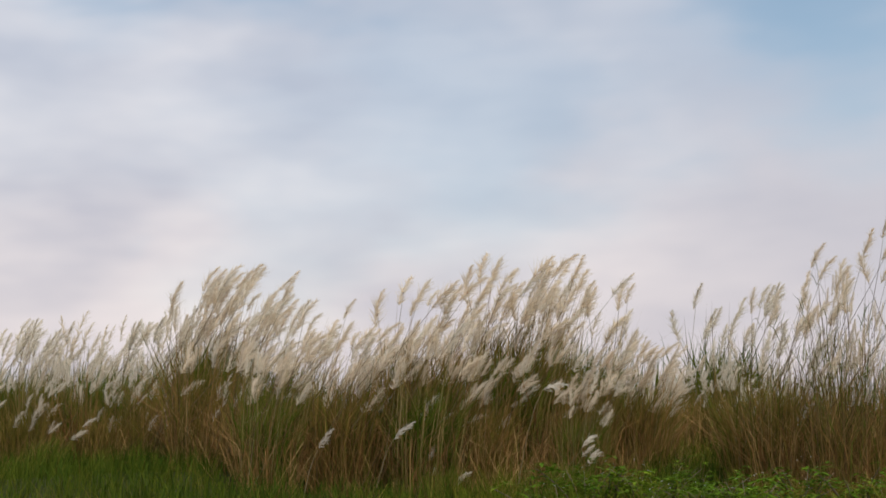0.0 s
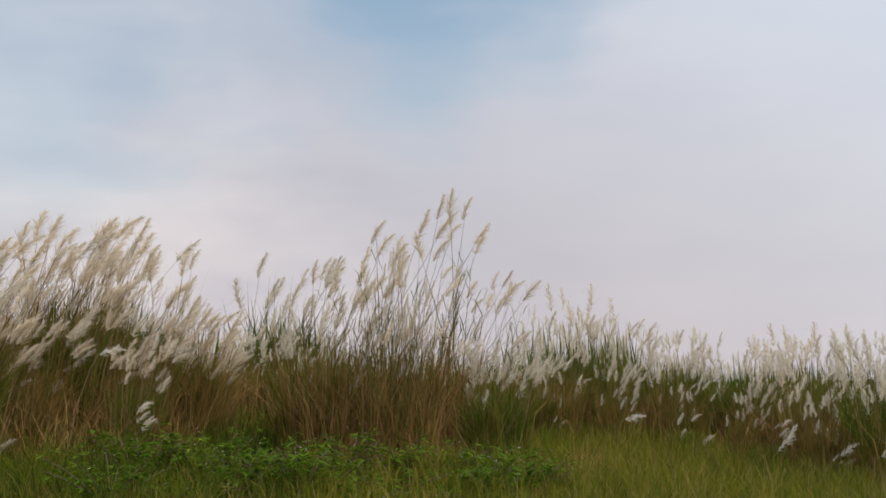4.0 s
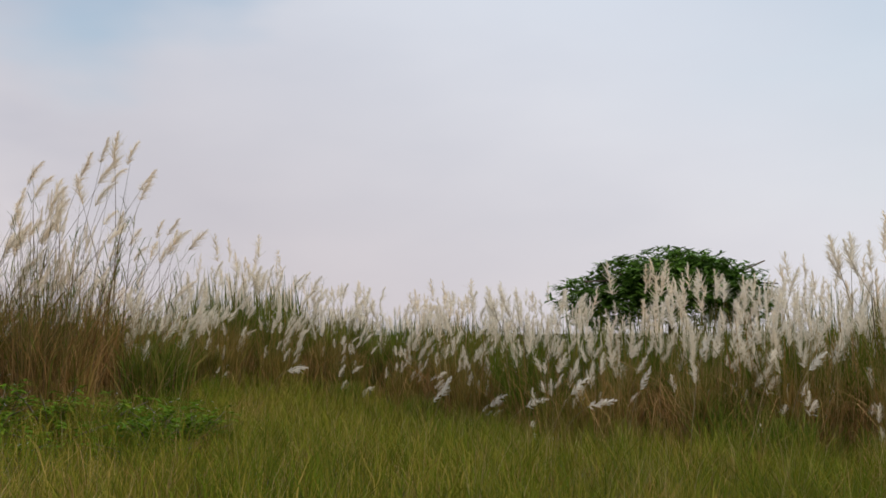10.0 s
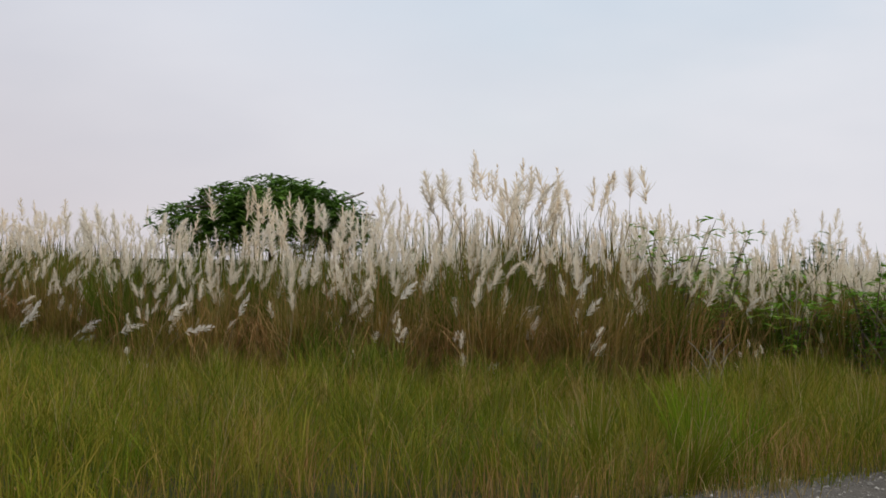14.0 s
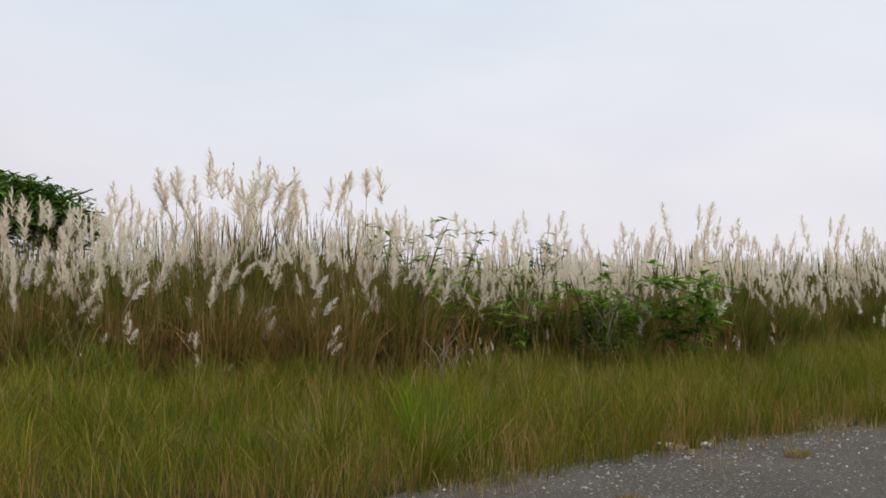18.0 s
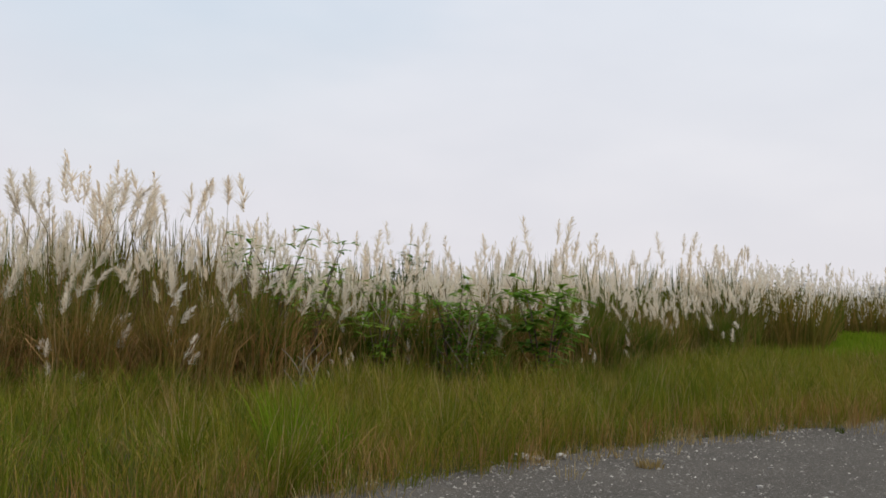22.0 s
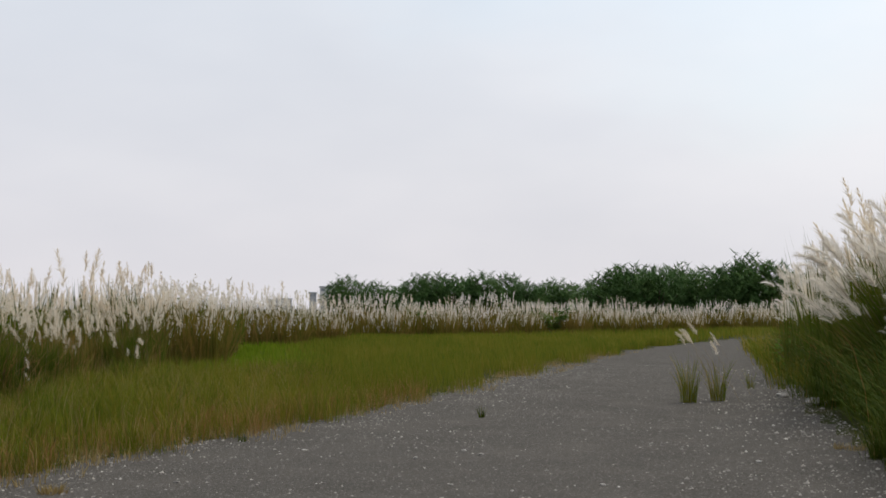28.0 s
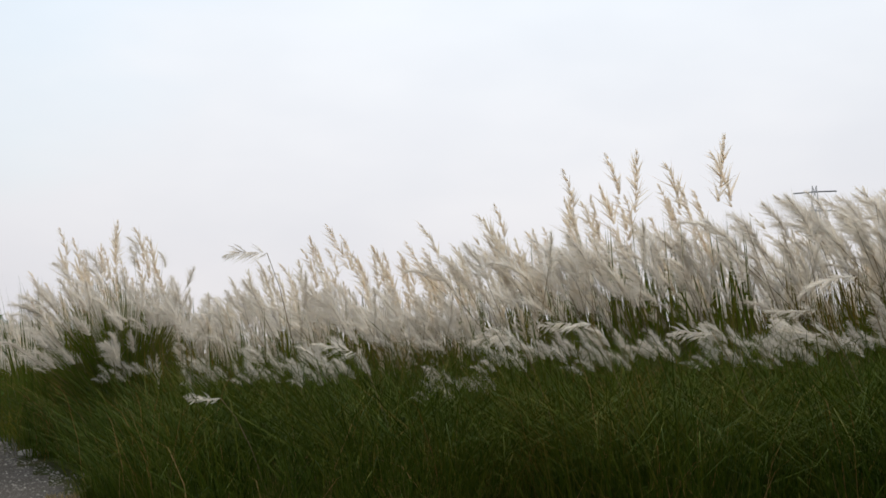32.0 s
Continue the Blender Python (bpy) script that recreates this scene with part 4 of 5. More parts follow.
# far belt of reeds behind the meadow: whole clumps, a few pixels to a plume
def far_reeds():
    protos = []
    for i in range(4):
        n, h = 84, 2.6
        base = np.stack([rng.uniform(-1.6, 1.6, n), rng.uniform(-0.8, 0.8, n), np.zeros(n)], 1)
        tip = base + np.stack([rng.normal(0, 0.12, n), rng.normal(0.15, 0.12, n), h * rng.uniform(0.25, 0.8, n)], 1)
        top = thing("distant_reed_clump", (0, 0, -60), "distant reed clump with white plumes", "reed clump", "reeds behind the meadow")
        m = 420
        lb = np.stack([rng.uniform(-1.7, 1.7, m), rng.uniform(-0.9, 0.9, m), np.zeros(m)], 1)
        lt = lb + np.stack([rng.normal(0, 0.3, m), rng.normal(0.1, 0.3, m), h * rng.uniform(0.4, 0.8, m)], 1)
        part_np("foliage", mesh_np("foliage", *strips(lb, lt, (lb + lt) / 2 + [0, 0, 0.2], rng.uniform(0.03, 0.06, m), segs=2), REEDLEAF), top)["kind"] = "stuff"
        ax = np.stack([rng.normal(0, 0.15, n), rng.normal(0.2, 0.15, n), np.ones(n)], 1)
        v = feathers(tip, ax, rng.uniform(0.5, 0.7, n), 0.2, 0.15, 6, 4, 0.13)
        part_np("plume_mass", mesh_np("plume_mass", *v, WHITEPLUME if i % 2 else PLUME), top)["kind"] = "stuff"
        protos.append(top)
    az, i = 18.0, 0
    while az < 48.5:
        r0 = float(reed_r(az)) if az < 46 else 90.0
        for row in range(3):
            r = r0 + row * 3 + rng.uniform(-1, 1)
            x, y = xy(az + rng.uniform(-0.4, 0.4), r)
            m = pose(x, y, float(ground_z(x, y)), 0, 0, -az + rng.uniform(-15, 15)) @ Matrix.Scale(rng.uniform(0.72, 1.04) * (0.88 + 0.1 * row), 4)
            p = protos[i % 4]
            if i < 4:
                p.matrix_basis = m
            else:
                copy_thing(p, m)
            i += 1
        az += math.degrees(2.3 / r0)
    # the bed goes on behind the front rows
    backs = []
    for i in range(5):
        n, h = 25, 2.6
        base = np.stack([rng.uniform(-1.1, 1.1, n), rng.uniform(-0.6, 0.6, n), np.zeros(n)], 1)
        tip = base + np.stack([rng.normal(0, 0.1, n), rng.normal(0.2, 0.1, n), h * rng.uniform(0.42, 0.83, n)], 1)
        top = thing("reed_bed_clump", (0, 0, -70), "dense reed clump deep in the bed with cream plumes", "reed clump", "reeds deep in the bed")
        m = 230
        lb = np.stack([rng.uniform(-1.2, 1.2, m), rng.uniform(-0.6, 0.6, m), np.zeros(m)], 1)
        lt = lb + np.stack([rng.normal(0, 0.2, m), rng.normal(0.15, 0.2, m), h * rng.uniform(0.45, 0.78, m)], 1)
        part_np("foliage", mesh_np("foliage", *strips(lb, lt, (lb + lt) / 2 + [0, 0, 0.2], rng.uniform(0.02, 0.036, m), segs=2), REEDLEAF if i % 2 else REEDGREEN), top)["kind"] = "stuff"
        ax = np.stack([rng.normal(0, 0.12, n), rng.normal(0.22, 0.14, n), np.ones(n)], 1)
        ax /= np.linalg.norm(ax, axis=1)[:, None]
        v = feathers(tip, ax, rng.uniform(0.38, 0.58, n), rng.uniform(0.19, 0.27, n), rng.uniform(0.05, 0.35, n), 14, 5, 0.065)
        part_np("plume_mass", mesh_np("plume_mass", *v, PLUME if i % 3 else TAN), top)["kind"] = "stuff"
        backs.append(top)
    i = 0
    for az0, az1, depth in ((-98, 20, 2.9), (-98, 20, 4.4), (-98, 20, 7.5), (0, 24, 5.5), (2, 21, 10.0), (4, 20, 15.0), (49, 98, 2.6), (49, 98, 4.0), (49, 98, 6.5)):
        az = az0
        while az < az1:
            r = float(reed_r(az)) + depth + rng.uniform(-0.5, 0.5)
            h = min(top_at(az + (1.0 if az < -40 else 0.0) + g, r) for g in (-1.2, 0, 1.2)) * rng.uniform(0.82, 1.02) * (0.9 if az > 45 else 1.0)
            x, y = xy(az, r)
            if -82 < az < -45:
                h = min(h, (1.5 + r * math.tan(radians(2.6 if az > -60 else 4.2)) - float(ground_z(x, y))) * rng.uniform(0.85, 1.0))
            if depth in (5.5, 10.0, 15.0):
                h = rng.uniform(1.95, 2.2) + 0.006 * r
            elif 0 < az < 20:
                h = max(h, 1.75)
            elif -47 < az < -20:
                h = max(h, 2.15 - float(ground_z(x, y)))
            if h > 1.0:
                q = h / 2.6
                m = pose(x, y, float(ground_z(x, y)), 0, 0, (-az if abs(az) < 45 else 0) + rng.uniform(-15, 15)) @ Matrix.Diagonal((max(0.85, q), max(0.85, q), q, 1))
                if i < 5:
                    backs[i].matrix_basis = m
                else:
                    copy_thing(backs[i % 5], m)
                i += 1
            az += math.degrees(1.5 / r)


far_reeds()


# ---------------------------------------------------------------- trees and bushes
def fan_leaves(centres, size, per, mat_name, droop=0.35, segs=3, rise=0.25):
    """Fans of leaflets hanging round each centre."""
    n = len(centres)
    c = np.repeat(centres, per, 0)
    a = rng.uniform(0, 2 * np.pi, n * per)
    ln = size * rng.uniform(0.7, 1.2, n * per)
    up = rng.uniform(-droop, rise, n * per)
    d = np.stack([np.cos(a), np.sin(a), up], 1)
    tip = c + d * ln[:, None]
    mid = c + d * ln[:, None] * 0.5 + np.array([0, 0, 1]) * (ln * 0.15)[:, None]
    return strips(c, tip, mid, ln * 0.34, segs=segs)


def tree(name, at, label, category, height, crown_r, crown_h, mat, clusters, leaf, trunk_r=0.06, group="", flat=0.5):
    top = thing(name, at, label, category, group)
    n = 7
    t0 = np.zeros((1, 3))
    fork = height - crown_h * 0.8
    part_np("trunk", mesh_np("trunk", *tubes(t0 - [[0, 0, 0.1]], np.array([[0.05, 0.03, fork]]), np.array([[0.1, 0, fork * 0.5]]), np.array([trunk_r]), np.array([trunk_r * 0.7]), sides=7), BARK, True), top)
    a = np.arange(n) * 2.4 + rng.uniform(0, 1, n)
    base = np.repeat([[0.05, 0.03, fork - 0.05]], n, 0)
    reach = crown_r * rng.uniform(0.5, 0.9, n)
    tip = base + np.stack([np.cos(a) * reach, np.sin(a) * reach, crown_h * rng.uniform(0.1, 0.4, n)], 1)
    mid = base + np.stack([np.cos(a) * reach * 0.4, np.sin(a) * reach * 0.4, crown_h * rng.uniform(0.1, 0.25, n)], 1)
    for i in range(n):
        part_np("limb", mesh_np("limb", *tubes(base[i:i + 1], tip[i:i + 1], mid[i:i + 1], np.array([trunk_r * 0.6]), np.array([trunk_r * 0.2]), sides=5), BARK, True), top)
    # clumps of foliage gathered round lobes, thinner at the rim
    m = 42
    d = rng.normal(0, 1, (m, 3))
    d /= np.linalg.norm(d, axis=1)[:, None]
    d[:, 2] = np.abs(d[:, 2]) * 1.1 - (0.35 if height > 5 else 0.85)
    lobes = np.array([[0, 0, height - crown_h * 0.62]]) + d * rng.uniform(0.45, 0.8, (m, 1)) * [crown_r, crown_r, crown_h * 0.55]
    k = rng.integers(0, m, clusters)
    d = rng.normal(0, 1, (clusters, 3))
    d /= np.linalg.norm(d, axis=1)[:, None]
    rad = crown_r * flat * rng.uniform(0.25, 1, clusters) ** 0.5
    c = lobes[k] + d * rad[:, None] * [1, 1, 0.75 * crown_h / crown_r]
    part_np("crown", mesh_np("crown", *fan_leaves(c, leaf, 7, mat, *((1.0, 1, 1.0) if height > 5 else (0.5, 2, 0.4))), mat), top)
    return top


def shrub(name, at, label, category, height, spread, mat, leaf, group, stems=7, per_stem=12):
    """Several stems from the ground, leaves along their upper parts."""
    top = thing(name, at, label, category, group)
    for i in range(stems):
        a = i * 2.4 + rng.uniform(0, 0.8)
        h = height * rng.uniform(0.65, 1.0)
        tip = np.array([[math.cos(a) * spread * rng.uniform(0.4, 1), math.sin(a) * spread * rng.uniform(0.4, 1), h]])
        base = np.array([[0.06 * math.cos(a), 0.06 * math.sin(a), -0.05]])
        mid = np.array([[tip[0, 0] * 0.3, tip[0, 1] * 0.3, h * 0.6]])
        stem = part_np("branch", mesh_np("branch", *tubes(base, tip, mid, np.array([0.008 + 0.006 * height]), np.array([0.004]), sides=4), BARK, True), top)
        q = rng.uniform(0.3, 1.0, (per_stem, 1))
        c = (1 - q) ** 2 * base + 2 * q * (1 - q) * mid + q ** 2 * tip
        c = c + rng.normal(0, 0.09 * spread + 0.02, (per_stem, 3))
        part_np("foliage", mesh_np("foliage", *fan_leaves(c, leaf * rng.uniform(0.8, 1.2), 6, mat), mat), stem)["kind"] = "stuff"
    return top


def build_trees():
    x, y = xy(-23.7, 23)
    tree("tree", (x, y, 0), "dense dark green umbrella-shaped tree behind the reeds", "tree", 3.85, 2.35, 2.1, DARKLEAF, 3600, 0.17, 0.07, flat=0.25)
    for az, r, h, cr, mat, leaf, per, lab in (
            (1.4, 27, 2.2, 0.5, DARKLEAF, 0.17, 22, "dark bushy sapling among the reeds"),
            (2.1, 27.3, 2.0, 0.5, DARKLEAF, 0.17, 20, "dark bushy sapling among the reeds"),
            (0.5, 16.7, 1.5, 0.6, LEAF, 0.18, 11, "leafy green shrub at the reeds' edge"),
            (4.0, 17.0, 1.7, 0.55, LEAF, 0.17, 12, "leafy green shrub among white plumes"),
            (4.9, 16.9, 1.3, 0.6, LEAF, 0.17, 12, "leafy green shrub among white plumes"),
            (8.3, 17.2, 1.6, 0.7, LEAF, 0.26, 14, "broad-leaved green shrub in the reeds"),
            (-4.9, 16.7, 2.2, 0.8, LEAF, 0.17, 12, "broad-leaved yellow-green shrub among plumes"),
            (-3.1, 17.0, 2.05, 0.8, LEAF, 0.17, 12, "broad-leaved yellow-green shrub among plumes"),
            (19.4, 52, 2.1, 0.9, DARKLEAF, 0.3, 16, "distant dark bush behind the reeds"),
            (29.5, 62, 1.7, 0.9, DARKLEAF, 0.3, 16, "distant dark bush behind the reeds"),
            (36.0, 66, 1.7, 1.1, DARKLEAF, 0.3, 18, "distant dark bush behind the reeds"),
            (47.2, 27, 1.1, 0.7, LEAF, 0.12, 20, "leafy green bush beside the road"),
            (86.5, 10.6, 1.0, 0.5, LEAF, 0.1, 20, "leafy green bush beside the road")):
        x, y = xy(az, r)
        shrub("shrub", (x, y, float(ground_z(x, y))), lab, "shrub", h, cr, mat, leaf, "shrubs in the reeds", per_stem=per)
    for az in np.arange(-66, -45.5, 0.42):
        if rng.uniform() < (0.3 if az < -57 else 0.45):
            continue
        x, y = xy(az + rng.uniform(-0.3, 0.3), 15.4 + rng.uniform(-1.5, 0.9))
        h = rng.uniform(0.2, 0.75)
        top = shrub("weed_bush", (x, y, float(ground_z(x, y))), "low leafy green weed with small white flowers", "weed", h, rng.uniform(0.4, 0.95), WEED, 0.12, "weeds before the reeds", 8, 11)
        flowers(top, 0.5, h * 0.6, h * 1.1, 9)
    for az, r, h in ((3.4, 17.0, 0.8), (4.2, 16.7, 0.7), (2.4, 17.2, 0.85), (5.0, 17.2, 0.75), (1.6, 17.3, 0.7)):
        x, y = xy(az, r)
        top = shrub("weed_bush", (x, y, float(ground_z(x, y))), "green flowering weed with tiny white blossoms", "weed", h, 0.5, LEAF, 0.07, "weeds before the reeds", 10, 14)
        flowers(top, 0.55, h * 0.5, h * 1.1, 45)
    # dead pale twigs before the shrubs
    for az, r, h in ((4.55, 16.6, 1.25), (-3.2, 14.0, 0.7), (-2.6, 14.2, 0.6), (0.6, 16.8, 1.5)):
        x, y = xy(az, r)
        top = thing("dead_branch", (x, y, float(ground_z(x, y))), "bare pale dead branch standing in grass", "branch", "dead branches")
        for i in range(6):
            z0 = h * (0.1 + 0.12 * i) if i else -0.05
            a = i * 2.5
            b0 = np.array([[0, 0, z0]]) if i else np.array([[0.0, 0, -0.05]])
            t0 = np.array([[math.cos(a) * h * 0.35, math.sin(a) * h * 0.3, z0 + h * 0.4]]) if i else np.array([[0.04, 0, h]])
            part_np("twig", mesh_np("twig", *tubes(b0, t0, (b0 + t0) / 2 + [[0.02, 0.02, 0.04]], np.array([0.014 if not i else 0.009]), np.array([0.004]), sides=4), PALETWIG, True), top)


def flowers(top, rad, z0, z1, n):
    a, r = rng.uniform(0, 2 * np.pi, n), rad * np.sqrt(rng.uniform(0, 1, n))
    c = np.stack([r * np.cos(a), r * np.sin(a), rng.uniform(z0, z1, n)], 1)
    part_np("blossoms", mesh_np("blossoms", *fan_leaves(c, 0.022, 6, PETAL, 0.1), PETAL), top, None, "tiny white blossoms")


build_trees()


def far_trees():
    protos = [tree("distant_tree", (0, 0, -80), "distant rounded green tree in a tree line", "tree", 8.0, 4.3, 8.6, FARLEAF, 1050, 0.72, 0.22, "distant tree line", flat=0.4) for _ in range(3)]
    i = 0
    for az, el, r in ((26.4, 1.35, 215), (27.6, 1.15, 220), (28.7, 1.0, 230), (29.6, 1.3, 215), (30.6, 1.55, 210), (31.6, 1.6, 215), (32.7, 1.5, 210), (33.8, 1.5, 215), (34.9, 1.45, 210), (36.0, 1.2, 220), (36.9, 1.1, 230), (37.8, 1.2, 225), (38.8, 1.55, 205), (39.8, 1.8, 200), (40.9, 2.05, 195), (41.7, 1.7, 205), (43.0, 1.75, 200), (44.0, 1.85, 195), (45.0, 1.95, 195), (45.8, 1.95, 195), (46.9, 1.35, 205), (47.9, 1.3, 205), (49.0, 1.4, 205), (50.2, 1.3, 205)):
        x, y = xy(az, r)
        s = (EYE + r * math.tan(radians(el))) / 6.1
        m = pose(x, y, 0, 0, 0, float(rng.uniform(0, 360))) @ Matrix.Diagonal((s * rng.uniform(0.85, 1.3), s * rng.uniform(0.85, 1.2), s * rng.uniform(0.94, 1.06), 1))
        if i < 3:
            protos[i].matrix_basis = m
        else:
            copy_thing(protos[i % 3], m)
        i += 1


far_trees()


# ---------------------------------------------------------------- road things
def tuft(name, at, label, h, blades, spread, mat, plumes=0, group="grass tufts on the road"):
    top = thing(name, at, label, "grass tuft", group)
    n = blades
    a, r = rng.uniform(0, 2 * np.pi, n), spread * 0.45 * np.sqrt(rng.uniform(0, 1, n))
    base = np.stack([r * np.cos(a), r * np.sin(a), np.full(n, -0.02)], 1)
    hh = h * rng.uniform(0.15, 1, n)
    fl = rng.uniform(0.0, 0.5, n)
    tip = base + np.stack([np.cos(a) * hh * fl, np.sin(a) * hh * fl + 0.05 * hh, hh], 1)
    part_np("foliage", mesh_np("foliage", *strips(base, tip, base + np.stack([0 * hh, 0 * hh, hh * 0.6], 1), rng.uniform(0.005, 0.01, n)), mat), top)["kind"] = "stuff"
    for i in range(plumes):
        b = Vector((rng.normal(0, 0.15), rng.normal(0, 0.1), h * rng.uniform(0.95, 1.25)))
        part_np("flowering_stem", PLUMES[i % 4], top, along((rng.normal(0, 0.3) - 0.3, 0.3, 0.8), b, 0.28, 0))
    return top


def stone_mesh(name, mat, flat):
    bm = bmesh.new()
    bmesh.ops.create_icosphere(bm, subdivisions=2, radius=1)
    o = rng.uniform(-9, 9, 3)
    for v in bm.verts:
        d = noise.noise(Vector(v.co * 1.3) + Vector(o)) * 0.45 + noise.noise(Vector(v.co * 3.1) + Vector(o)) * 0.12
        v.co *= 1 + d
        v.co.z *= flat
    me = bpy.data.meshes.new(name)
    bm.to_mesh(me)
    bm.free()
    me.materials.append(mat)
    return me


def build_road_things():
    tuft("grass_tuft", (13.6, 15.0, 0), "tall green grass tuft with small plumes on the asphalt", 0.9, 150, 0.3, GRASS, 5)
    tuft("grass_tuft", (14.3, 15.05, 0), "green and brown grass tuft growing from the asphalt", 0.8, 120, 0.26, GRASS, 2)
    tuft("grass_tuft", (17.1, 17.1, 0), "green and brown grass tuft growing from the asphalt", 0.45, 32, 0.16, GRASS)
    tuft("grass_tuft", (17.5, 16.7, 0), "green and brown grass tuft growing from the asphalt", 0.55, 32, 0.16, GRASS)
    tuft("grass_tuft", (9.17, 14.3, 0), "small green grass tuft in the gravel", 0.22, 60, 0.09, TALLGRASS)
    tuft("grass_tuft", (2.38, 10.1, 0), "low straw-coloured grass tuft on asphalt", 0.12, 160, 0.26, STRAW)
    tuft("grass_tuft", (0.82, 8.0, 0), "low straw-coloured grass tuft on asphalt", 0.09, 130, 0.24, STRAW)
    tuft("grass_tuft", (1.58, 10.42, 0), "dry brown and green grass tuft beside pale stones", 0.3, 90, 0.1, GRASS)
    tuft("grass_tuft", (4.2, 13.2, 0), "low straw-coloured grass tuft on asphalt", 0.2, 110, 0.2, STRAW)
    tuft("grass_tuft", (5.14, 13.0, 0), "small green grass tuft in the gravel", 0.12, 60, 0.1, TALLGRASS)
    tuft("grass_tuft", (-0.62, 9.3, 0), "bright green tall grass tuft standing in the verge", 0.85, 260, 0.36, LUSH)
    tuft("grass_tuft", (-0.25, 9.15, 0), "bright green tall grass tuft standing in the verge", 0.65, 140, 0.26, LUSH)
    tuft("straw_heap", (10.6, 9.1, 0.008), "flattened heap of dry straw at the road edge", 0.1, 220, 0.42, STRAW)
    kinds = [stone_mesh("stone", STONE, f) for f in (0.5, 0.65, 0.4)]
    pale = [stone_mesh("pale_stone", PALESTONE, f) for f in (0.45, 0.6)]
    for x, y, s, me, lab in ((15.18, 13.75, 0.17, kinds[0], "rounded grey rock at the road edge"), (15.9, 15.15, 0.1, kinds[1], "small pale grey rock at the road edge"),
                             (1.33, 10.42, 0.085, pale[0], "flat whitish stone at the grass edge"), (1.46, 10.36, 0.045, pale[1], "flat whitish stone at the grass edge"), (1.68, 10.5, 0.06, pale[1], "flat whitish stone at the grass edge")):
        ob = new("stone", me)
        ob.matrix_basis = pose(x, y, 0.008 + s * 0.2, 0, 0, float(rng.uniform(0, 360))) @ Matrix.Scale(s, 4)
        tagged(ob, lab, "stone", "stones on the road")
    # single stones big enough to pick up
    for i in range(80):
        az = rng.uniform(-6, 76)
        r = rng.uniform(8, 19)
        x, y = xy(az, r)
        if side_of(EDGE_L, np.array([x]), np.array([y]))[0] > -0.05 or side_of(EDGE_R, np.array([x]), np.array([y]))[0] < 0.05:
            continue
        ob = new("stone", (kinds + pale)[int(rng.integers(5)) if i % 6 == 0 else int(rng.integers(3))])
        s = 0.009 + 0.022 * rng.uniform(0, 1) ** 2
        ob.matrix_basis = pose(x, y, 0.008 + s * 0.2, 0, 0, float(rng.uniform(0, 360))) @ Matrix.Scale(s, 4)
        tagged(ob, "small loose stone on the asphalt", "stone", "stones on the road")
    # loose gravel
    oct_v = np.array([(1, 0, 0), (-1, 0, 0), (0, 1, 0), (0, -1, 0), (0, 0, 0.7)], float)
    oct_t = np.array([(0, 2, 4), (2, 1, 4), (1, 3, 4), (3, 0, 4)])
    for nm, mat_, n, lo, hi in (("road_gravel", STONE, 52000, 0.004, 0.015), ("pale_road_gravel", PALESTONE, 7000, 0.003, 0.010)):
        def onroad(x, y):
            l, r = side_of(EDGE_L, x, y), side_of(EDGE_R, x, y)
            edge = np.minimum(-l, r)
            patch = 0.35 + 0.65 * (np.sin(1.1 * x + 0.6 * y + np.sin(0.9 * y)) * np.sin(0.7 * x - 1.3 * y) > 0.1)
            return np.where((l < 0.25) & (r > -0.25), patch * (0.3 + 0.7 * np.exp(-np.maximum(edge, 0) / 1.0)), 0)
        x, y = sow(n * 3, -12, 88, 6.5, 34, onroad)
        s = lo + (hi - lo) * rng.uniform(0, 1, len(x)) ** 2 * 1.3
        rot = rng.uniform(0, 6.28, len(x))
        v = oct_v[None] * rng.uniform(0.6, 1.3, (len(x), 5, 1)) * s[:, None, None]
        c, q = np.cos(rot)[:, None], np.sin(rot)[:, None]
        v = np.stack([v[..., 0] * c - v[..., 1] * q, v[..., 0] * q + v[..., 1] * c, v[..., 2]], 2)
        v += np.stack([x, y, 0.010 + 0.2 * s], 1)[:, None]
        t = (oct_t[None] + (np.arange(len(x)) * 5)[:, None, None]).reshape(-1, 3)
        tagged(new(nm, mesh_np(nm, v.reshape(-1, 3), t, mat_)), "loose gravel scattered on the asphalt", "gravel", kind="stuff")


build_road_things()


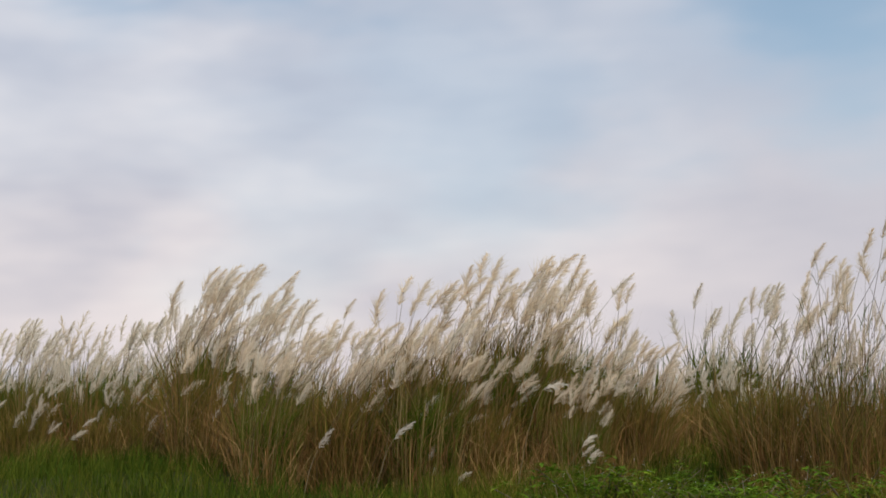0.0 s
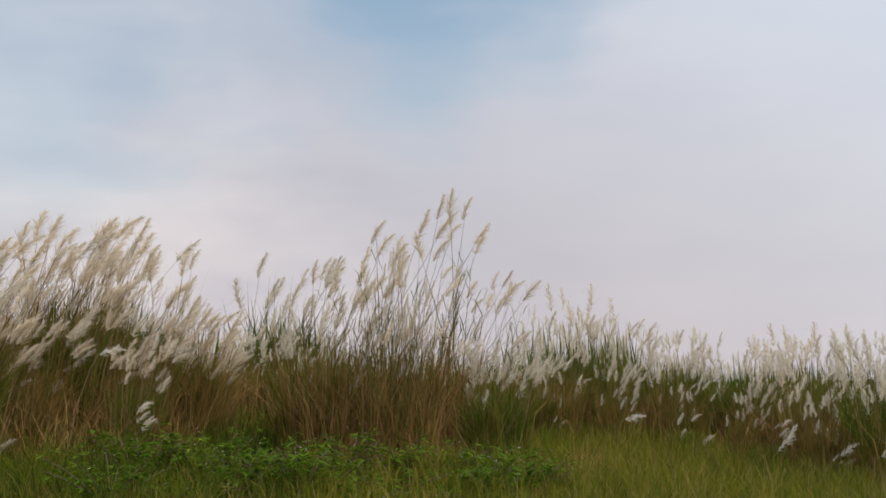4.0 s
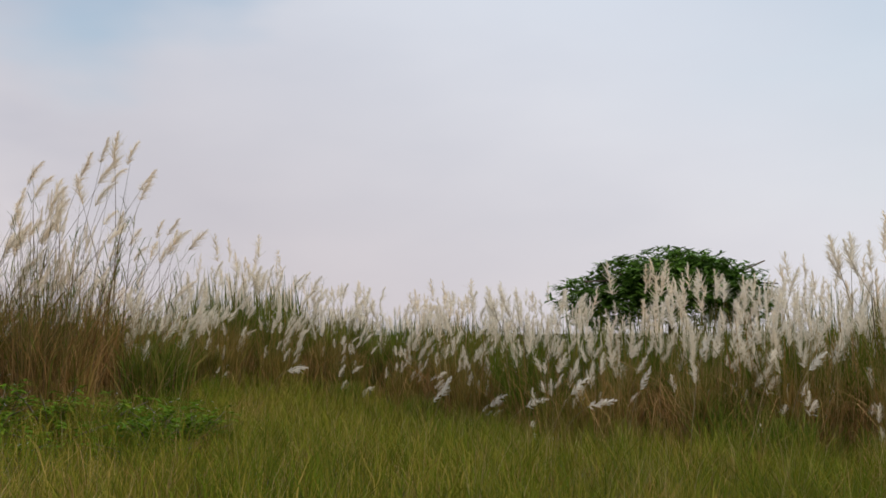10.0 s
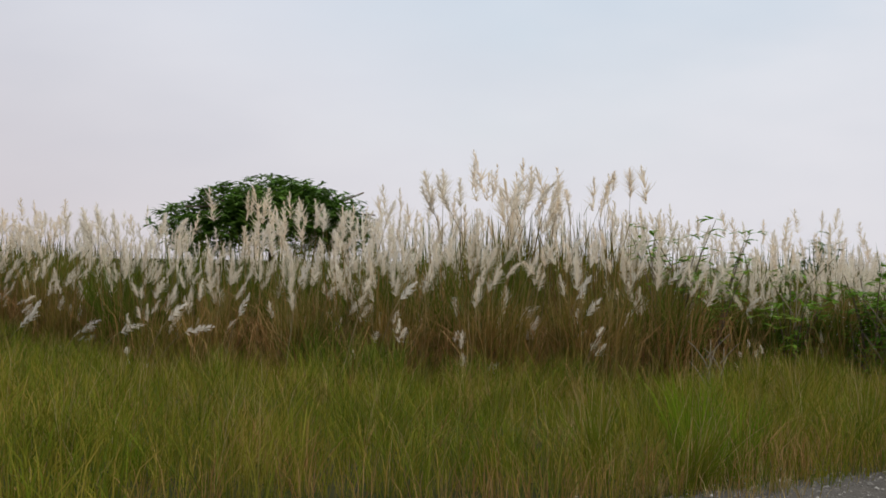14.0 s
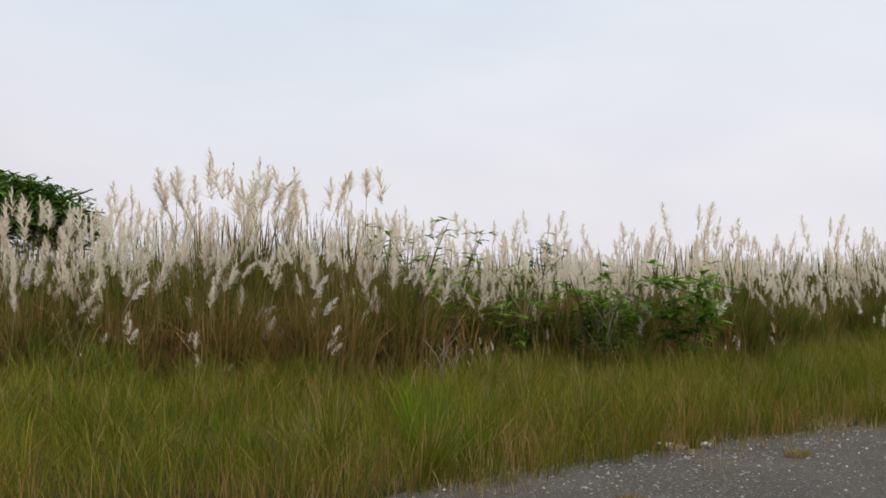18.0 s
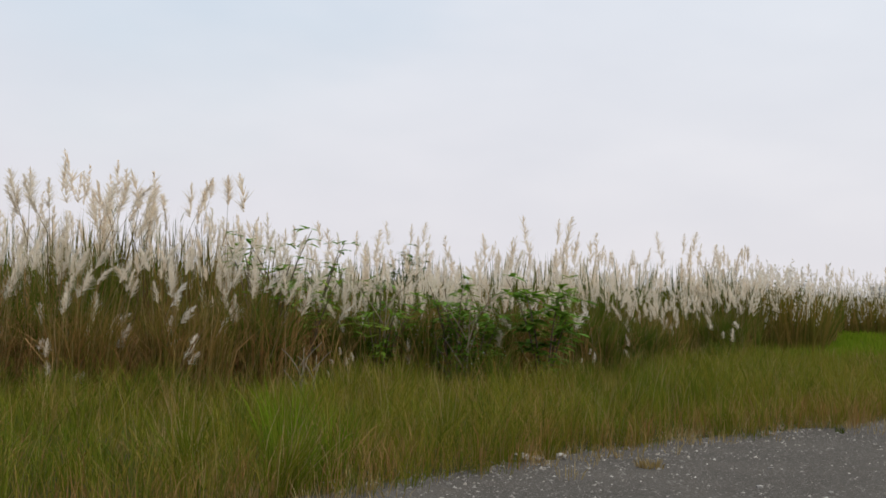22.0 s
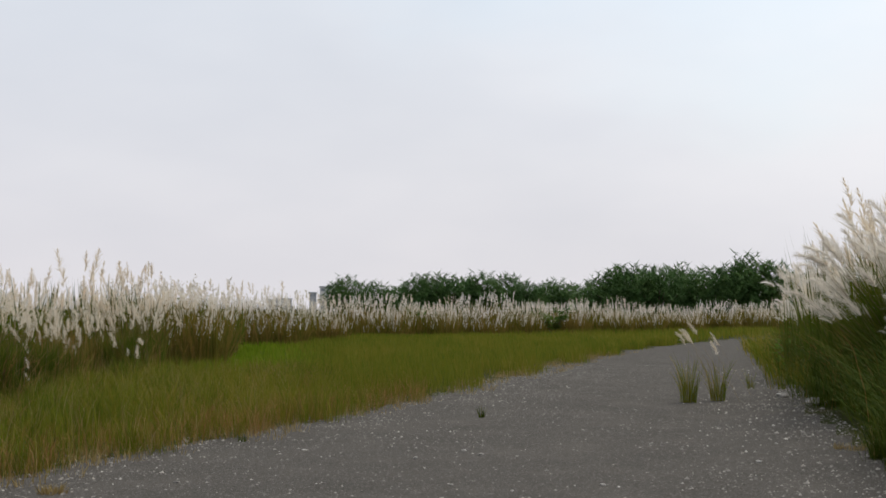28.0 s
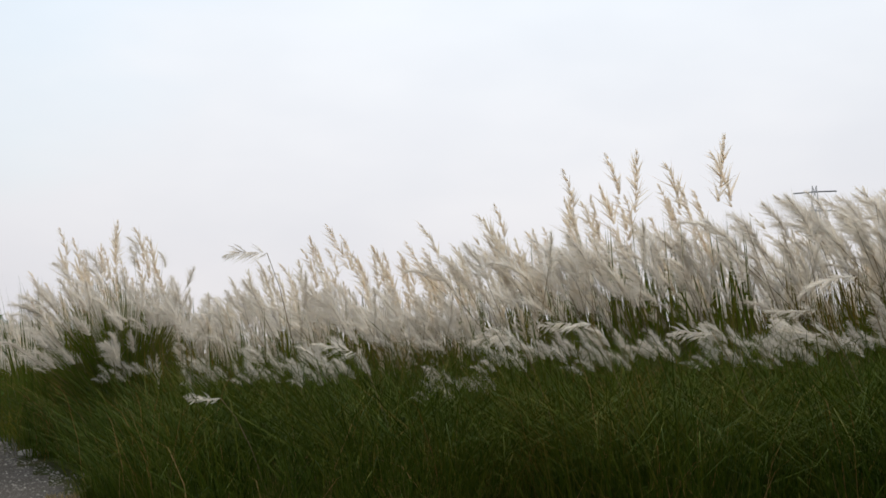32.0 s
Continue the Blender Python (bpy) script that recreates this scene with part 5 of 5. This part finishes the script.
def rim_gravel():
    def near(edge, sign):
        def keep(x, y):
            d = sign * side_of(edge, x, y) + 0.25 * np.sin(1.7 * x + 2.2 * y)
            return np.where((d > -0.3) & (d < 2.6), np.exp(-np.maximum(d, 0) / 0.8), 0)
        return keep

    for nm, mat_, edge, sign, n, az0, az1 in (("rim_gravel", PALESTONE, EDGE_L, -1, 7500, -10, 46), ("rim_gravel", STONE, EDGE_L, -1, 42000, -10, 46), ("rim_gravel", STONE, EDGE_R, 1, 36000, 42, 92)):
        x, y = sow(n, az0, az1, 6.5, 32, near(edge, sign))
        s = 0.005 + (0.028 if edge is EDGE_R else 0.017) * rng.uniform(0, 1, len(x)) ** 3
        ang = rng.uniform(0, 6.28, (len(x), 1)) + np.array([[0.0, 1.4, 3.1, 4.6]])
        rad = s[:, None] * rng.uniform(0.6, 1.3, (len(x), 4))
        v = np.stack([x[:, None] + rad * np.cos(ang), y[:, None] + rad * np.sin(ang), np.full((len(x), 4), 0.007)], 2)
        top = np.stack([x, y, 0.01 + s * rng.uniform(0.5, 1.0, len(x))], 1)[:, None]
        t = np.array([(0, 1, 4), (1, 2, 4), (2, 3, 4), (3, 0, 4)])[None] + (np.arange(len(x)) * 5)[:, None, None]
        tagged(new(nm, mesh_np(nm, np.concatenate([v, top], 1).reshape(-1, 3), t.reshape(-1, 3), mat_)), "loose gravel gathered along the asphalt's rim", "gravel", kind="stuff")


rim_gravel()


def tussocks():
    """Single grass tussocks that stand out of the verges."""
    def proto(h, blades, wide, mat, label, group):
        top = thing("grass_tussock", (0, 0, -90), label, "grass tussock", group)
        a, r = rng.uniform(0, 2 * np.pi, blades), 0.12 * wide * np.sqrt(rng.uniform(0, 1, blades))
        base = np.stack([r * np.cos(a), r * np.sin(a), np.full(blades, -0.03)], 1)
        hh = h * rng.uniform(0.35, 1, blades)
        out = rng.uniform(0.05, 1.0, blades) ** 1.4 * wide * hh
        tip = base + np.stack([np.cos(a) * out, np.sin(a) * out, hh * (1 - 0.5 * out / (wide * hh + 1e-6))], 1)
        mid = base + np.stack([np.cos(a) * out * 0.35, np.sin(a) * out * 0.35, hh * 0.85], 1)
        part_np("foliage", mesh_np("foliage", *strips(base, tip, mid, rng.uniform(0.004, 0.008, blades)), mat), top)["kind"] = "stuff"
        n = 16
        lean = np.stack([rng.normal(0, 0.25, n) * h, rng.normal(0, 0.25, n) * h, h * rng.uniform(0.7, 1.15, n)], 1)
        part_np("straw", mesh_np("straw", *strips(base[:n], base[:n] + lean, base[:n] + lean * [0.3, 0.3, 0.6], np.full(n, 0.005)), STRAW), top, None, "thin dry straw-coloured stalks")["kind"] = "stuff"
        return top

    def scatter(protos, n, az0, az1, r0, r1, edge, lo, hi, sizes):
        i = 0
        while i < n:
            x, y = xy(rng.uniform(az0, az1), math.sqrt(rng.uniform(r0 * r0, r1 * r1)))
            d = float(side_of(edge, np.array([x]), np.array([y]))[0])
            if not lo < d < hi or float(near_reeds(np.array([x]), np.array([y]))[0]) > 0:
                continue
            m = pose(x, y, float(ground_z(x, y)), float(rng.uniform(-12, 12)), float(rng.uniform(-12, 12)), float(rng.uniform(0, 360))) @ Matrix.Scale(float(rng.uniform(*sizes)), 4)
            if i < len(protos):
                protos[i].matrix_basis = m
            else:
                copy_thing(protos[i % len(protos)], m)
            i += 1

    lab = "arching dark green grass tussock at the road edge"
    scatter([proto(1.25, 240, 1.0, TALLGRASS, lab, "tussocks at the road edge") for _ in range(4)] + [proto(1.0, 60, 0.9, REEDLEAF, "dry brown grass tussock among green grass", "tussocks at the road edge"), proto(1.2, 200, 0.9, REEDGREEN, "yellowish green grass tussock at the road edge", "tussocks at the road edge"), proto(1.15, 170, 1.0, GRASS, "tan and green grass tussock at the road edge", "tussocks at the road edge")],
            130, 50, 97, 8, 22, EDGE_R, -2.8, 0.0, (0.45, 0.85))
    g = "tussocks in the verge"
    scatter([proto(0.7, 120, 0.5, GRASS, "green and tan grass tussock in the verge", g), proto(0.62, 110, 0.6, STRAWY, "yellowish grass tussock in the verge", g), proto(0.75, 110, 0.5, LUSH, "bright green grass tussock in the verge", g), proto(0.6, 90, 0.6, STRAW, "dry straw-coloured grass tussock in the verge", g)],
            80, -34, 22, 8, 22, EDGE_L, -0.05, 9.0, (0.6, 1.15))


tussocks()


# ---------------------------------------------------------------- distance
def box(bm, x0, x1, y0, y1, z0, z1):
    m = Matrix.Translation(((x0 + x1) / 2, (y0 + y1) / 2, (z0 + z1) / 2)) @ Matrix.Diagonal((x1 - x0, y1 - y0, z1 - z0, 1))
    bmesh.ops.create_cube(bm, size=1, matrix=m)


def building(az, r, w, h, mat, label, floors, cols):
    x, y = xy(az, r)
    top = thing("apartment_building", (x, y, 0), label, "building", "distant buildings", turn=-az)
    bm = bmesh.new()
    box(bm, -w / 2, w / 2, -6, 6, 0, h)
    part("wall", bm, mat, top)
    bm = bmesh.new()
    box(bm, -w / 2 - 0.4, w / 2 + 0.4, -6.4, 6.4, h, h + 0.5)
    part("roof", bm, HAZYGREY, top)
    fh = h / floors
    for i in range(floors):
        for j in range(cols):
            bm = bmesh.new()
            cx = -w / 2 + (j + 0.5) * w / cols
            box(bm, cx - w / cols * 0.3, cx + w / cols * 0.3, -6.1, -5.95, i * fh + fh * 0.35, i * fh + fh * 0.8)
            part("window", bm, WINDOW, top)


building(25.35, 620, 6, 12.5, CONCRETE, "distant pale concrete tower with flat roof", 4, 2)
building(24.75, 620, 3.5, 9.5, HAZYGREY, "distant grey flat-roofed building", 4, 2)
building(23.5, 640, 6, 6.5, HAZYGREY, "distant low grey building", 3, 4)
building(22.9, 640, 5, 6.0, CONCRETE, "distant low pale building", 3, 2)


def pylon(az, r, h):
    x, y = xy(az, r)
    top = thing("pylon", (x, y, 0), "distant steel lattice power pylon behind the reeds", "pylon", turn=-az)
    legs = np.array([(-1, -1), (1, -1), (1, 1), (-1, 1)], float)
    for i in range(4):
        b, t = np.array([[*legs[i] * h * 0.09, 0]]), np.array([[*legs[i] * h * 0.012, h]])
        part_np("leg", mesh_np("leg", *tubes(b, t, (b + t) / 2, np.array([0.16]), np.array([0.1])), STEEL), top)
    bs, ts = [], []
    for k in range(9):
        for i in range(4):
            j = (i + 1) % 4
            q0, q1 = k / 9, (k + 1) / 9
            bs.append([*legs[i] * h * (0.09 - 0.078 * q0), h * q0]); ts.append([*legs[j] * h * (0.09 - 0.078 * q1), h * q1])
            bs.append([*legs[j] * h * (0.09 - 0.078 * q0), h * q0]); ts.append([*legs[i] * h * (0.09 - 0.078 * q1), h * q1])
    bs, ts = np.array(bs), np.array(ts)
    part_np("lattice", mesh_np("lattice", *tubes(bs, ts, (bs + ts) / 2, np.full(len(bs), 0.08), np.full(len(bs), 0.08), segs=1), STEEL), top)
    for z in (0.72, 0.84, 0.96):
        b, t = np.array([[-h * 0.13, 0, h * z]]), np.array([[h * 0.13, 0, h * z]])
        part_np("crossarm", mesh_np("crossarm", *tubes(b, t, (b + t) / 2 + [0, 0, 0.3], np.array([0.2]), np.array([0.2])), STEEL), top)


pylon(83.8, 330, 42)
